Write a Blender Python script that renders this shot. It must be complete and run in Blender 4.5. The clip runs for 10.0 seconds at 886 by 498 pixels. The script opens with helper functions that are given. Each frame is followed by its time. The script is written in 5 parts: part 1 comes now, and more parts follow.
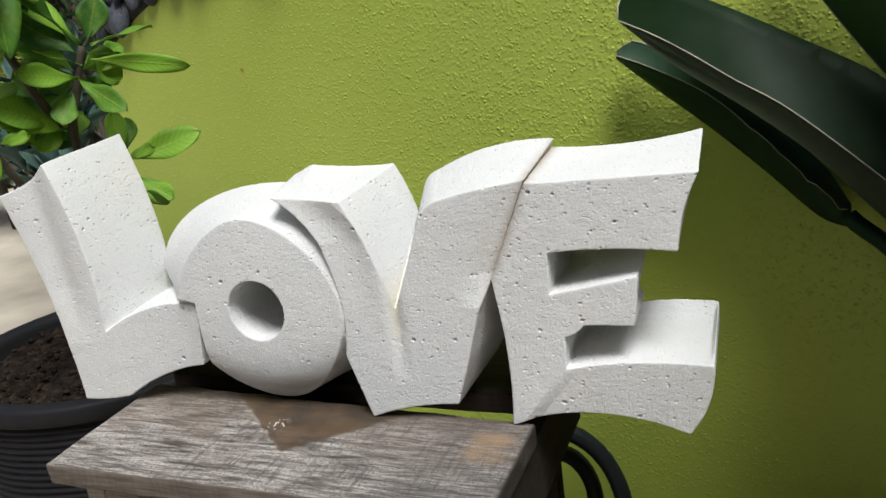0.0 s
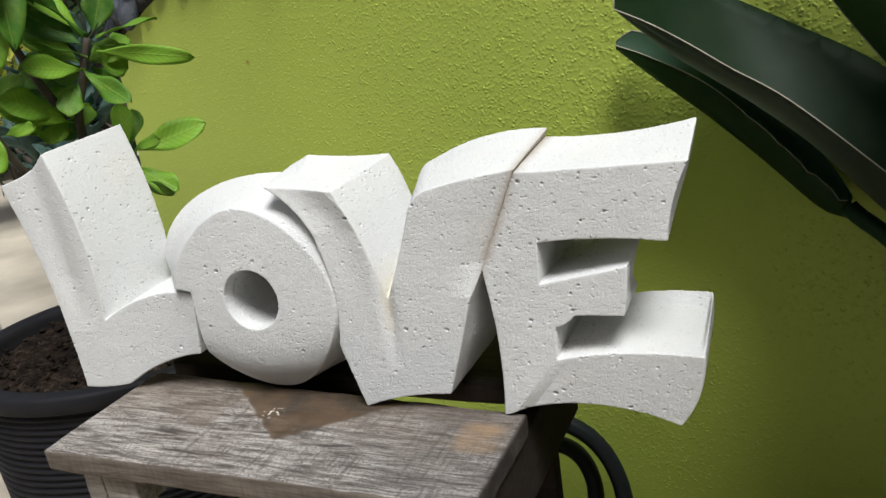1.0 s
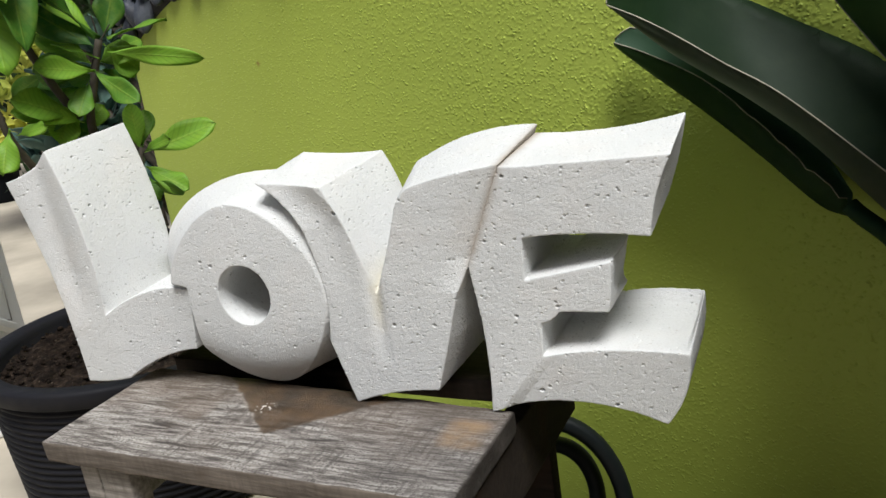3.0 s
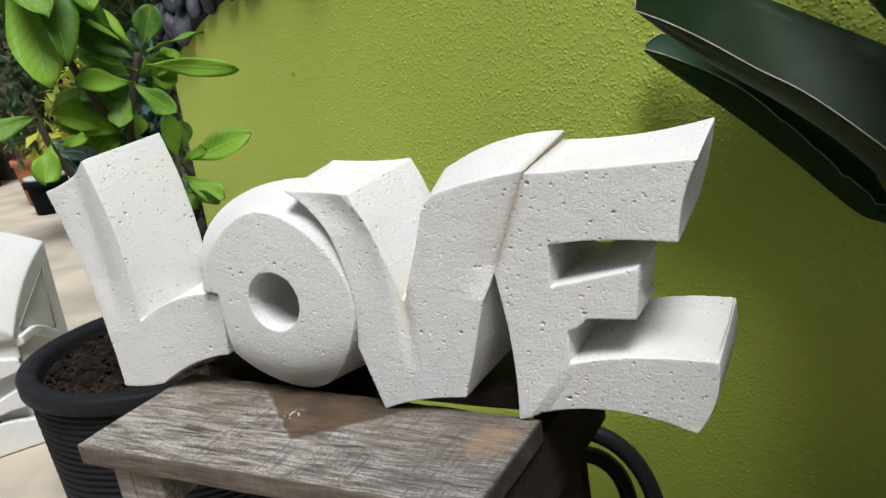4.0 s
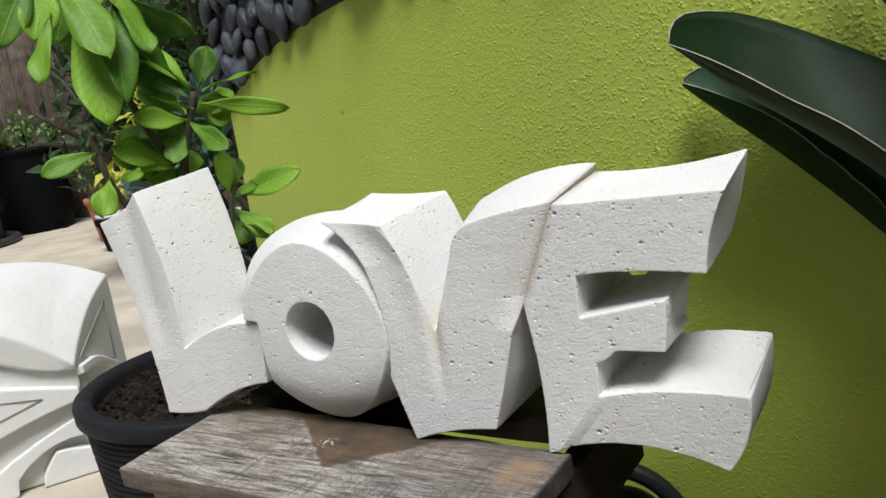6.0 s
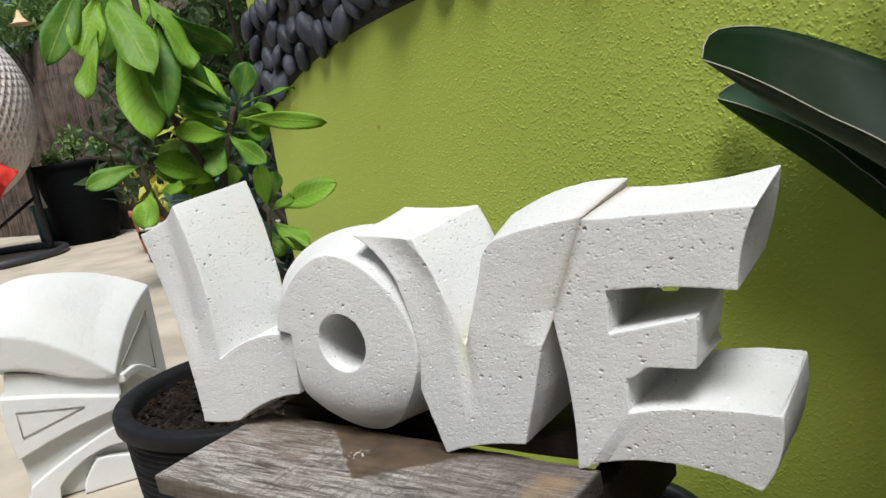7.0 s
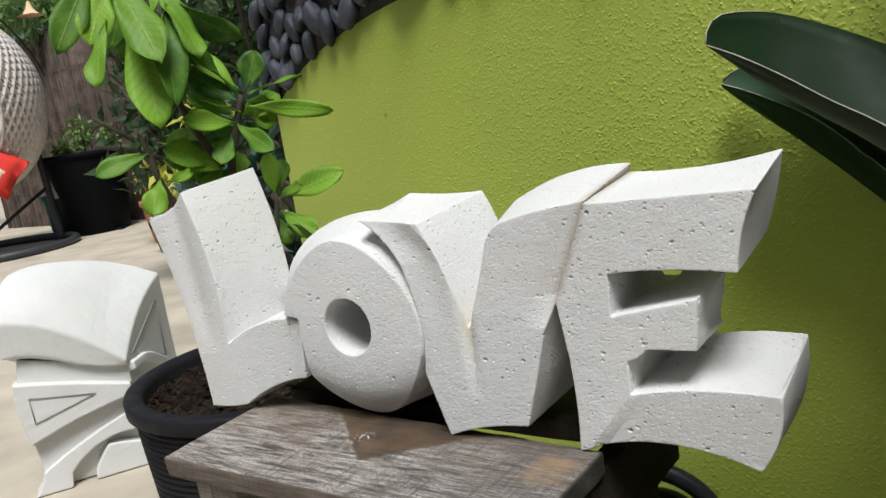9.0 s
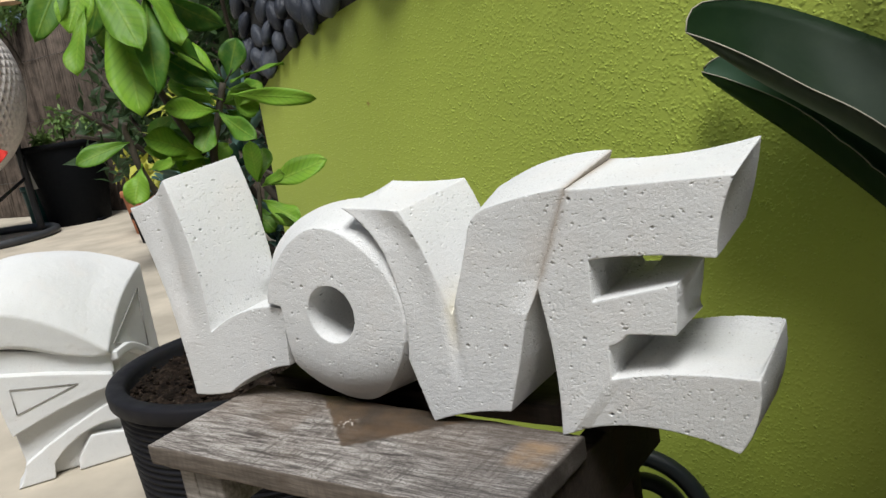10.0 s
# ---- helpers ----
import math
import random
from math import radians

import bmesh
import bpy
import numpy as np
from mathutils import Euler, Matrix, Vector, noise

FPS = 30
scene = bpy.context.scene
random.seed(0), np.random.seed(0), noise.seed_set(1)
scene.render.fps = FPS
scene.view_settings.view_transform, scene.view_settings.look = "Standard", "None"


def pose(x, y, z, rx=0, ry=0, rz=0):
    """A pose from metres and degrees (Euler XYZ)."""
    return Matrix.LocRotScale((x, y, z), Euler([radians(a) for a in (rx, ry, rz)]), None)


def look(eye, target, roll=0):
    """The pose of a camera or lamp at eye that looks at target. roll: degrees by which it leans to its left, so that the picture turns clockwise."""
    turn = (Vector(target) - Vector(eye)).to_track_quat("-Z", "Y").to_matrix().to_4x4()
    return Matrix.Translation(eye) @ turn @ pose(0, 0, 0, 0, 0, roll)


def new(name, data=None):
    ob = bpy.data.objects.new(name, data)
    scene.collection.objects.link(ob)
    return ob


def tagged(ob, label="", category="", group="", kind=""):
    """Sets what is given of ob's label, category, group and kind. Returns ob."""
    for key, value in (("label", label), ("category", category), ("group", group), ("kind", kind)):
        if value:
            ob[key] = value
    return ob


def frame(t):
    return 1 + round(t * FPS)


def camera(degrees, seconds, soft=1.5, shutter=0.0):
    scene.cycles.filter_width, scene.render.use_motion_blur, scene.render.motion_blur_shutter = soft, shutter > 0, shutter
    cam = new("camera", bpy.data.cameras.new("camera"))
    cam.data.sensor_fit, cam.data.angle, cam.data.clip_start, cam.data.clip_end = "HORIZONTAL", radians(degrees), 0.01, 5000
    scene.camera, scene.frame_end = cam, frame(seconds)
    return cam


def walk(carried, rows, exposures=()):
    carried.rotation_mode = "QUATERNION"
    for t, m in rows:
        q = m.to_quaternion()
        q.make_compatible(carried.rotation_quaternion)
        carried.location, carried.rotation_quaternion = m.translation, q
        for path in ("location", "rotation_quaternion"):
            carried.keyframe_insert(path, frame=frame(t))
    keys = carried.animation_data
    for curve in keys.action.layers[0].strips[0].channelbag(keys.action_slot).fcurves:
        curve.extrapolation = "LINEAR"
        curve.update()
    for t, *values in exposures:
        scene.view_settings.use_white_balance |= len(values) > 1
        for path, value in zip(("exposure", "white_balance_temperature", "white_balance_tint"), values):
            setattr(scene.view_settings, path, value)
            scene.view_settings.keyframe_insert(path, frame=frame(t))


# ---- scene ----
cam = camera(57.0, 10.0)
METRES, EYE, TILT, LEAN, TURN = 0.13, 0.75, -16.8, 6.8, 0.0
ROWS = [
    (0.0, 0.0, 0.0, 0.0, 0.0, 0.0, 0.0),
    (0.5, 0.0972, 0.0033, -0.014, 0.53, -0.07, -0.12),
    (1.0, 0.1853, 0.009, -0.033, 1.37, -0.38, -0.2),
    (1.5, 0.2639, 0.0059, -0.0513, 2.24, -0.44, -0.3),
    (2.0, 0.3402, -0.0045, -0.0689, 2.86, -0.42, -0.3),
    (3.5, 0.532, 0.0358, -0.1119, 4.68, 0.32, -0.53),
    (4.0, 0.5686, 0.0308, -0.1257, 6.39, 0.76, -0.55),
    (4.5, 0.6209, 0.0163, -0.141, 7.33, 1.68, -0.7),
    (5.0, 0.6758, 0.0083, -0.1574, 7.98, 2.52, -0.67),
    (5.5, 0.7316, 0.0115, -0.1801, 8.98, 2.98, -0.82),
    (6.0, 0.7768, 0.0137, -0.1884, 10.64, 3.52, -1.23),
    (7.5, 0.8555, -0.0259, -0.1939, 14.03, 4.54, -2.13),
    (8.0, 0.8706, -0.0368, -0.2081, 14.3, 4.33, -2.18),
    (8.5, 0.8819, -0.0458, -0.2228, 14.28, 4.06, -2.09),
    (9.0, 0.8885, -0.0549, -0.2352, 13.98, 3.75, -1.93),
    (9.5, 0.893, -0.0672, -0.2463, 13.56, 3.42, -1.82),
    (10.0, 0.8997, -0.0752, -0.2614, 12.84, 3.11, -1.7),
]
walk(cam, [(t, pose(0, 0, EYE, TILT, LEAN, TURN) @ pose(METRES * x, METRES * y, METRES * z, 90 + pitch, roll, yaw)) for t, x, y, z, yaw, pitch, roll in ROWS],
     exposures=[(0.0, 0.02), (6.0, 0.03), (7.5, 0.05), (10.0, -0.08)])

# ---- world, sun, exposure ----
SUN_EL, SUN_AZ = radians(62), radians(160)
world = bpy.data.worlds.new("overcast_sky")
scene.world = world
world.use_nodes = True
wn = world.node_tree.nodes
sky = wn.new("ShaderNodeTexSky")
sky.sky_type, sky.sun_disc = "NISHITA", False
sky.sun_elevation, sky.sun_rotation = SUN_EL, SUN_AZ
sky.air_density, sky.dust_density, sky.ozone_density = 1.0, 4.0, 1.0
world.node_tree.links.new(sky.outputs[0], wn["Background"].inputs[0])
wn["Background"].inputs[1].default_value = 0.056
sun = new("sun", bpy.data.lights.new("sun", "SUN"))
sun.data.energy, sun.data.angle, sun.data.color = 4.35, radians(24), (0.957, 0.972, 0.976)
sun.matrix_world = look((0, 0, 0), (-math.sin(SUN_AZ) * math.cos(SUN_EL), -math.cos(SUN_AZ) * math.cos(SUN_EL), -math.sin(SUN_EL)))


# ---- materials ----
class Mat:
    """A short way to write node materials."""

    def __init__(self, name, rough=0.7, metal=0.0, spec=0.5):
        self.m = bpy.data.materials.new(name)
        self.m.use_nodes = True
        self.n, self.l = self.m.node_tree.nodes, self.m.node_tree.links
        self.b = self.n["Principled BSDF"]
        self.b.inputs["Roughness"].default_value = rough
        self.b.inputs["Metallic"].default_value = metal
        self.b.inputs["Specular IOR Level"].default_value = spec
        tc = self.n.new("ShaderNodeTexCoord")
        self.co = tc.outputs["Object"]

    def node(self, kind, **inputs):
        nd = self.n.new(kind)
        for k, v in inputs.items():
            sock = nd.inputs[k.replace("_", " ")]
            if hasattr(v, "node"):
                self.l.new(v, sock)
            else:
                sock.default_value = v
        return nd

    def scaled(self, x, y, z):
        mp = self.node("ShaderNodeMapping", Vector=self.co)
        mp.inputs["Scale"].default_value = (x, y, z)
        return mp.outputs[0]

    def noise(self, scale, detail=3.0, rough=0.55, co=None, distortion=0.0):
        return self.node("ShaderNodeTexNoise", Vector=co or self.co, Scale=scale, Detail=detail, Roughness=rough, Distortion=distortion).outputs[0]

    def voronoi(self, scale, co=None, feature="F1", rand=1.0):
        nd = self.node("ShaderNodeTexVoronoi", Vector=co or self.co, Scale=scale, Randomness=rand)
        nd.feature = feature
        return nd.outputs["Distance"]

    def pits(self, scale, share, radius, co=None):
        """1 on the surface, 0 in round pits; share of the cells that hold one."""
        nd = self.node("ShaderNodeTexVoronoi", Vector=co or self.co, Scale=scale, Randomness=1.0)
        hole = self.ramp(nd.outputs["Distance"], [(radius * 0.35, 1.0), (radius, 0.0)])
        pick = self.math("LESS_THAN", self.node("ShaderNodeSeparateColor", Color=nd.outputs["Color"]).outputs[0], share)
        return self.math("SUBTRACT", 1.0, self.math("MULTIPLY", hole, pick))

    def ramp(self, value, stops):
        nd = self.node("ShaderNodeValToRGB", Fac=value)
        el = nd.color_ramp.elements
        while len(el) < len(stops):
            el.new(0.5)
        for e, (p, c) in zip(el, stops):
            e.position = p
            e.color = (*c, 1) if isinstance(c, tuple) else (c, c, c, 1)
        return nd.outputs[0]

    def mix(self, fac, a, b, mode="MIX"):
        nd = self.n.new("ShaderNodeMix")
        nd.data_type, nd.blend_type = "RGBA", mode
        for i, v in ((0, fac), (6, a), (7, b)):
            if hasattr(v, "node"):
                self.l.new(v, nd.inputs[i])
            else:
                nd.inputs[i].default_value = (*v, 1) if isinstance(v, tuple) else v
        return nd.outputs[2]

    def math(self, op, a, b=0.0):
        nd = self.n.new("ShaderNodeMath")
        nd.operation = op
        for i, v in ((0, a), (1, b)):
            if hasattr(v, "node"):
                self.l.new(v, nd.inputs[i])
            else:
                nd.inputs[i].default_value = v
        return nd.outputs[0]

    def random(self):
        return self.n.new("ShaderNodeObjectInfo").outputs["Random"]

    def island(self):
        return self.n.new("ShaderNodeNewGeometry").outputs["Random Per Island"]

    def color(self, c):
        if hasattr(c, "node"):
            self.l.new(c, self.b.inputs["Base Color"])
        else:
            self.b.inputs["Base Color"].default_value = (*c, 1)
        return self

    def rough(self, v):
        self.l.new(v, self.b.inputs["Roughness"])
        return self

    def bump(self, *layers):
        """Layers of (height, strength, distance)."""
        last = None
        for h, s, d in layers:
            nd = self.node("ShaderNodeBump", Height=h, Strength=s, Distance=d)
            if last:
                self.l.new(last, nd.inputs["Normal"])
            last = nd.outputs[0]
        self.l.new(last, self.b.inputs["Normal"])
        return self


def aerated_concrete(name, stained):
    k = Mat(name, 0.95, spec=0.1)
    flat = k.scaled(0.75, 0.75, 1.0)
    small = k.pits(360, 0.5, 0.24, flat)
    fine = k.noise(1100, 3.0, 0.7)
    tone = k.ramp(k.noise(9, 3.0), [(0.3, (0.650, 0.657, 0.650)), (0.7, (0.705, 0.711, 0.702))])
    warm = k.ramp(k.noise(16, 2.0), [(0.52, 0.0), (0.8, 0.4)])
    tone = k.mix(warm, tone, (0.72, 0.675, 0.635))
    tone = k.mix(k.ramp(k.noise(620, 2.0, 0.7), [(0.42, 0.0), (0.72, 0.32)]), tone, (0.52, 0.51, 0.49))
    # pits tinted darker: the shade inside them is put into the colour
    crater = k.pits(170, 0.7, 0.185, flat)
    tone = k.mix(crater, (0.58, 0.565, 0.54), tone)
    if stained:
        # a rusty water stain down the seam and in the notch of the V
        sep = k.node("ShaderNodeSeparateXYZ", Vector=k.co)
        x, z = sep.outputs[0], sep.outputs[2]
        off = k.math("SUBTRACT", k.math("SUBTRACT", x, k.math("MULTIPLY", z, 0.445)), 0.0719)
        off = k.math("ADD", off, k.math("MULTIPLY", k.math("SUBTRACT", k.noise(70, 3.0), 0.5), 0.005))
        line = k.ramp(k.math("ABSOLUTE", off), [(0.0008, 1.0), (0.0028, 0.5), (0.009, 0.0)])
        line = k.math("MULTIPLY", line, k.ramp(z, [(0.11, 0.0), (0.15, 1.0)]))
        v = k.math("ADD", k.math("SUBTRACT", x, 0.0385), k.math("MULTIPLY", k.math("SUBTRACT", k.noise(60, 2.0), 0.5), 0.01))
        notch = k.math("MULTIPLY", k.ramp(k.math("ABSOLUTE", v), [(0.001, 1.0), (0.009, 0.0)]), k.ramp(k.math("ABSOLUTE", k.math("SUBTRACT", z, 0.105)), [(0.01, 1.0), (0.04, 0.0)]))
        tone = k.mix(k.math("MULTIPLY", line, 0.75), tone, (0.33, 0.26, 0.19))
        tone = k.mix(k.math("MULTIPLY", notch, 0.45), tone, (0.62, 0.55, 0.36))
    k.color(tone)
    k.bump((crater, 0.6, 0.0010), (small, 0.5, 0.0006), (fine, 0.5, 0.0007))
    return k.m


def lime_paint():
    k = Mat("lime_textured_paint", 0.5, spec=0.35)
    tone = k.ramp(k.noise(1.6, 3.0), [(0.3, (0.425, 0.520, 0.082)), (0.7, (0.465, 0.560, 0.096))])
    worn = k.ramp(k.noise(35, 3.0), [(0.72, 0.0), (0.82, 0.25)])
    sep = k.node("ShaderNodeSeparateXYZ", Vector=k.co)
    far = k.math("ADD", k.math("ABSOLUTE", k.math("ADD", sep.outputs[0], 0.3745)), k.math("ABSOLUTE", k.math("SUBTRACT", sep.outputs[2], 0.686)))
    speck = k.ramp(k.math("ADD", far, k.math("MULTIPLY", k.noise(300, 2.0), 0.006)), [(0.005, 0.8), (0.009, 0.0)])
    k.color(k.mix(speck, k.mix(worn, tone, (0.48, 0.53, 0.15)), (0.28, 0.13, 0.03)))
    dots = k.math("MULTIPLY", k.ramp(k.voronoi(240), [(0.05, 1.0), (0.5, 0.0)]), k.ramp(k.noise(110, 2.0), [(0.42, 0.0), (0.62, 1.0)]))
    k.bump((dots, 0.8, 0.0013), (k.noise(800, 2.0), 0.35, 0.0004))
    return k.m


def weathered_wood(name, light, dark, brown, amount):
    k = Mat(name, 0.85, spec=0.2)
    along = k.scaled(5.0, 60.0, 60.0)
    grain = k.noise(3.0, 6.0, 0.65, along)
    saw = k.noise(2.0, 3.0, 0.6, k.scaled(90.0, 9.0, 9.0))
    tone = k.ramp(grain, [(0.30, dark), (0.52, tuple(0.5 * (p + q) for p, q in zip(light, dark))), (0.72, light)])
    tone = k.mix(k.ramp(saw, [(0.45, 0.0), (0.75, 0.5)]), tone, dark)
    stain = k.ramp(k.noise(7.0, 3.0, 0.6, k.scaled(1.0, 1.6, 1.0)), [(amount, 0.0), (amount + 0.12, 0.85)])
    tone = k.mix(stain, tone, brown)
    k.color(tone)
    k.bump((grain, 0.7, 0.0015), (saw, 0.3, 0.0008), (k.noise(400, 2.0), 0.3, 0.0005))
    return k.m


def plastic(name, c, rough, grime, spec=0.45):
    k = Mat(name, rough, spec=spec)
    k.color(k.mix(k.ramp(k.noise(14, 4.0), [(0.5, 0.0), (0.8, 0.5)]), c, grime))
    k.rough(k.ramp(k.noise(30, 3.0), [(0.3, rough - 0.08), (0.7, rough + 0.12)]))
    k.bump((k.noise(300, 2.0), 0.15, 0.0005))
    return k.m


def plain(name, c, rough=0.8, spread=0.15, scale=20, bump=0.3, depth=0.002, spec=0.3):
    k = Mat(name, rough, spec=spec)
    lo, hi = tuple(v * (1 - spread) for v in c), tuple(min(1, v * (1 + spread)) for v in c)
    k.color(k.ramp(k.noise(scale, 5.0), [(0.3, lo), (0.7, hi)]))
    k.bump((k.noise(scale * 6, 3.0), bump, depth))
    return k.m


def leaf_green(name, young, old, yellow, rough=0.5, veins=True, spec=0.28):
    k = Mat(name, rough, spec=spec)
    tone = k.mix(k.random(), young, old)
    patch = k.ramp(k.noise(34, 4.0, 0.6), [(0.46, 0.0), (0.72, 0.7)])
    tone = k.mix(k.math("MULTIPLY", patch, 0.6), tone, yellow)
    if veins:
        uv = k.node("ShaderNodeSeparateXYZ", Vector=k.n.new("ShaderNodeUVMap").outputs[0])
        across = k.math("ABSOLUTE", k.math("SUBTRACT", uv.outputs[0], 0.5))
        rib = k.ramp(across, [(0.012, 1.0), (0.045, 0.0)])
        slant = k.math("SINE", k.math("MULTIPLY", k.math("SUBTRACT", uv.outputs[1], k.math("MULTIPLY", across, 0.35)), 75.0))
        side = k.ramp(k.math("ADD", slant, k.math("MULTIPLY", k.noise(60, 2.0), 0.8)), [(0.96, 0.0), (1.0, 1.0)])
        tone = k.mix(k.math("MULTIPLY", rib, 0.2), tone, tuple(min(1, v * 1.3) for v in yellow))
        tone = k.mix(k.math("MULTIPLY", side, 0.15), tone, tuple(v * 0.8 for v in old))
        k.bump((rib, 0.5, 0.0008), (side, 0.25, 0.0004), (k.noise(90, 2.0), 0.4, 0.0012))
    else:
        k.bump((k.noise(120, 2.0), 0.25, 0.0008))
    k.color(tone)
    tr = k.n.new("ShaderNodeBsdfTranslucent")
    k.l.new(tone, tr.inputs["Color"])
    ms = k.n.new("ShaderNodeMixShader")
    ms.inputs[0].default_value = 0.32
    out = k.n["Material Output"]
    k.l.new(k.b.outputs[0], ms.inputs[1])
    k.l.new(tr.outputs[0], ms.inputs[2])
    k.l.new(ms.outputs[0], out.inputs["Surface"])
    return k.m


def potting_soil():
    k = Mat("dark_potting_soil", 0.95, spec=0.1)
    tone = k.ramp(k.noise(70, 5.0, 0.7), [(0.38, (0.006, 0.0045, 0.0035)), (0.56, (0.022, 0.015, 0.011)), (0.76, (0.075, 0.054, 0.040))])
    k.color(k.mix(k.ramp(k.noise(260, 2.0), [(0.68, 0.0), (0.72, 0.7)]), tone, (0.20, 0.16, 0.12)))
    k.bump((k.noise(90, 5.0), 1.0, 0.006), (k.noise(400, 3.0), 0.8, 0.0015))
    return k.m


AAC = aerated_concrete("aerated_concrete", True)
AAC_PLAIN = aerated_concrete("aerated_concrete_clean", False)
LIME = lime_paint()
def sawn_plank():
    """Grey rough-sawn pine with saw marks, a brown wet-looking patch and dabs of white paint; x runs along the board."""
    k = Mat("sawn_plank", 0.8, spec=0.25)
    sep = k.node("ShaderNodeSeparateXYZ", Vector=k.co)
    x, y = sep.outputs[0], sep.outputs[1]
    grain = k.noise(2.4, 8.0, 0.74, k.scaled(6.0, 60.0, 60.0), 0.5)
    fine = k.noise(3.0, 5.0, 0.75, k.scaled(9.0, 170.0, 170.0))
    rough = k.noise(360, 4.0, 0.85)
    mp = k.node("ShaderNodeMapping", Vector=k.co)
    mp.inputs["Rotation"].default_value = (0, 0, radians(-24))
    mp.inputs["Scale"].default_value = (120.0, 7.0, 7.0)
    saw = k.noise(1.6, 4.0, 0.65, mp.outputs[0])
    tone = k.ramp(grain, [(0.37, (0.065, 0.056, 0.050)), (0.44, (0.23, 0.205, 0.185)), (0.51, (0.46, 0.42, 0.38)), (0.62, (0.72, 0.68, 0.63))])
    tone = k.mix(k.ramp(fine, [(0.50, 0.0), (0.55, 0.45)]), tone, (0.12, 0.104, 0.092))
    tone = k.mix(k.ramp(rough, [(0.40, 0.85), (0.485, 0.0)]), tone, (0.085, 0.073, 0.063))
    blot = k.math("MULTIPLY", k.ramp(x, [(0.05, 0.2), (0.15, 1.0)]), k.ramp(k.noise(22, 3.0, 0.6), [(0.44, 0.0), (0.56, 1.0)]))
    tone = k.mix(k.math("MULTIPLY", k.ramp(saw, [(0.51, 0.0), (0.56, 0.5)]), blot), tone, (0.075, 0.065, 0.058))
    warm = k.ramp(k.math("ADD", k.noise(9, 3.0, 0.6), k.math("MULTIPLY", y, 2.2)), [(0.60, 0.0), (0.78, 0.45)])
    tone = k.mix(warm, tone, (0.22, 0.165, 0.12))
    # weathered grey at the far end, browner along the rear edge
    wob = k.math("MULTIPLY", k.math("SUBTRACT", k.noise(14, 5.0, 0.65), 0.5), 0.30)
    far = k.ramp(k.math("ADD", x, wob), [(0.22, 0.0), (0.40, 0.45)])
    tone = k.mix(far, tone, k.ramp(fine, [(0.45, (0.16, 0.15, 0.145)), (0.6, (0.055, 0.05, 0.048))]))
    rear = k.ramp(k.math("ADD", y, k.math("MULTIPLY", wob, 0.35)), [(0.118, 0.0), (0.152, 0.75)])
    tone = k.mix(rear, tone, (0.11, 0.08, 0.058))
    # the wet patch: a triangle with its point to the front edge
    jag = k.math("MULTIPLY", k.math("SUBTRACT", k.noise(80, 3.0), 0.5), 0.014)
    left = k.math("ADD", k.math("SUBTRACT", k.math("ADD", x, k.math("MULTIPLY", y, 1.17)), 0.290), jag)
    right = k.math("ADD", k.math("SUBTRACT", k.math("MULTIPLY", y, 1.16), k.math("SUBTRACT", x, 0.166)), jag)
    patch = k.math("MULTIPLY", k.ramp(left, [(0.0, 0.0), (0.004, 1.0)]), k.ramp(right, [(0.0, 0.0), (0.008, 1.0)]))
    tone = k.mix(k.math("MULTIPLY", patch, k.ramp(rough, [(0.35, 0.6), (0.55, 0.95)])), tone, k.ramp(k.noise(26, 4.0), [(0.35, (0.060, 0.044, 0.030)), (0.7, (0.165, 0.10, 0.052))]))
    edge = k.math("MULTIPLY", k.ramp(k.math("ABSOLUTE", left), [(0.0, 1.0), (0.005, 0.0)]), k.ramp(k.noise(60, 2.0), [(0.4, 0.0), (0.6, 0.6)]))
    edge = k.math("MULTIPLY", edge, k.ramp(right, [(0.0, 0.0), (0.01, 1.0)]))
    tone = k.mix(edge, tone, (0.36, 0.31, 0.26))
    orange = k.math("MULTIPLY", k.ramp(k.math("ABSOLUTE", k.math("SUBTRACT", x, 0.412)), [(0.010, 1.0), (0.024, 0.0)]), k.ramp(k.math("ABSOLUTE", k.math("SUBTRACT", y, 0.092)), [(0.016, 0.8), (0.026, 0.0)]))
    tone = k.mix(k.math("MULTIPLY", orange, k.ramp(k.noise(40, 3.0), [(0.3, 0.2), (0.6, 1.0)])), tone, (0.40, 0.265, 0.15))
    # right end face coloured near black to stand in for its shade
    tone = k.mix(k.ramp(x, [(0.4385, 0.0), (0.4400, 1.0)]), tone, (0.03, 0.024, 0.019))
    # paint dabs
    dx, dy = k.math("SUBTRACT", x, 0.197), k.math("SUBTRACT", y, 0.101)
    far2 = k.math("ADD", k.math("MULTIPLY", dx, dx), k.math("MULTIPLY", dy, dy))
    dab = k.math("MULTIPLY", k.ramp(k.math("MULTIPLY", far2, 1000.0), [(0.04, 1.0), (0.16, 0.0)]), k.ramp(k.noise(260, 2.0), [(0.57, 0.0), (0.60, 1.0)]))
    tone = k.mix(dab, tone, (0.78, 0.74, 0.68))
    k.color(tone)
    k.rough(k.ramp(patch, [(0.0, 0.85), (1.0, 0.45)]))
    k.bump((grain, 0.9, 0.0022), (fine, 0.8, 0.0012), (saw, 0.5, 0.0010), (rough, 1.0, 0.0022))
    return k.m


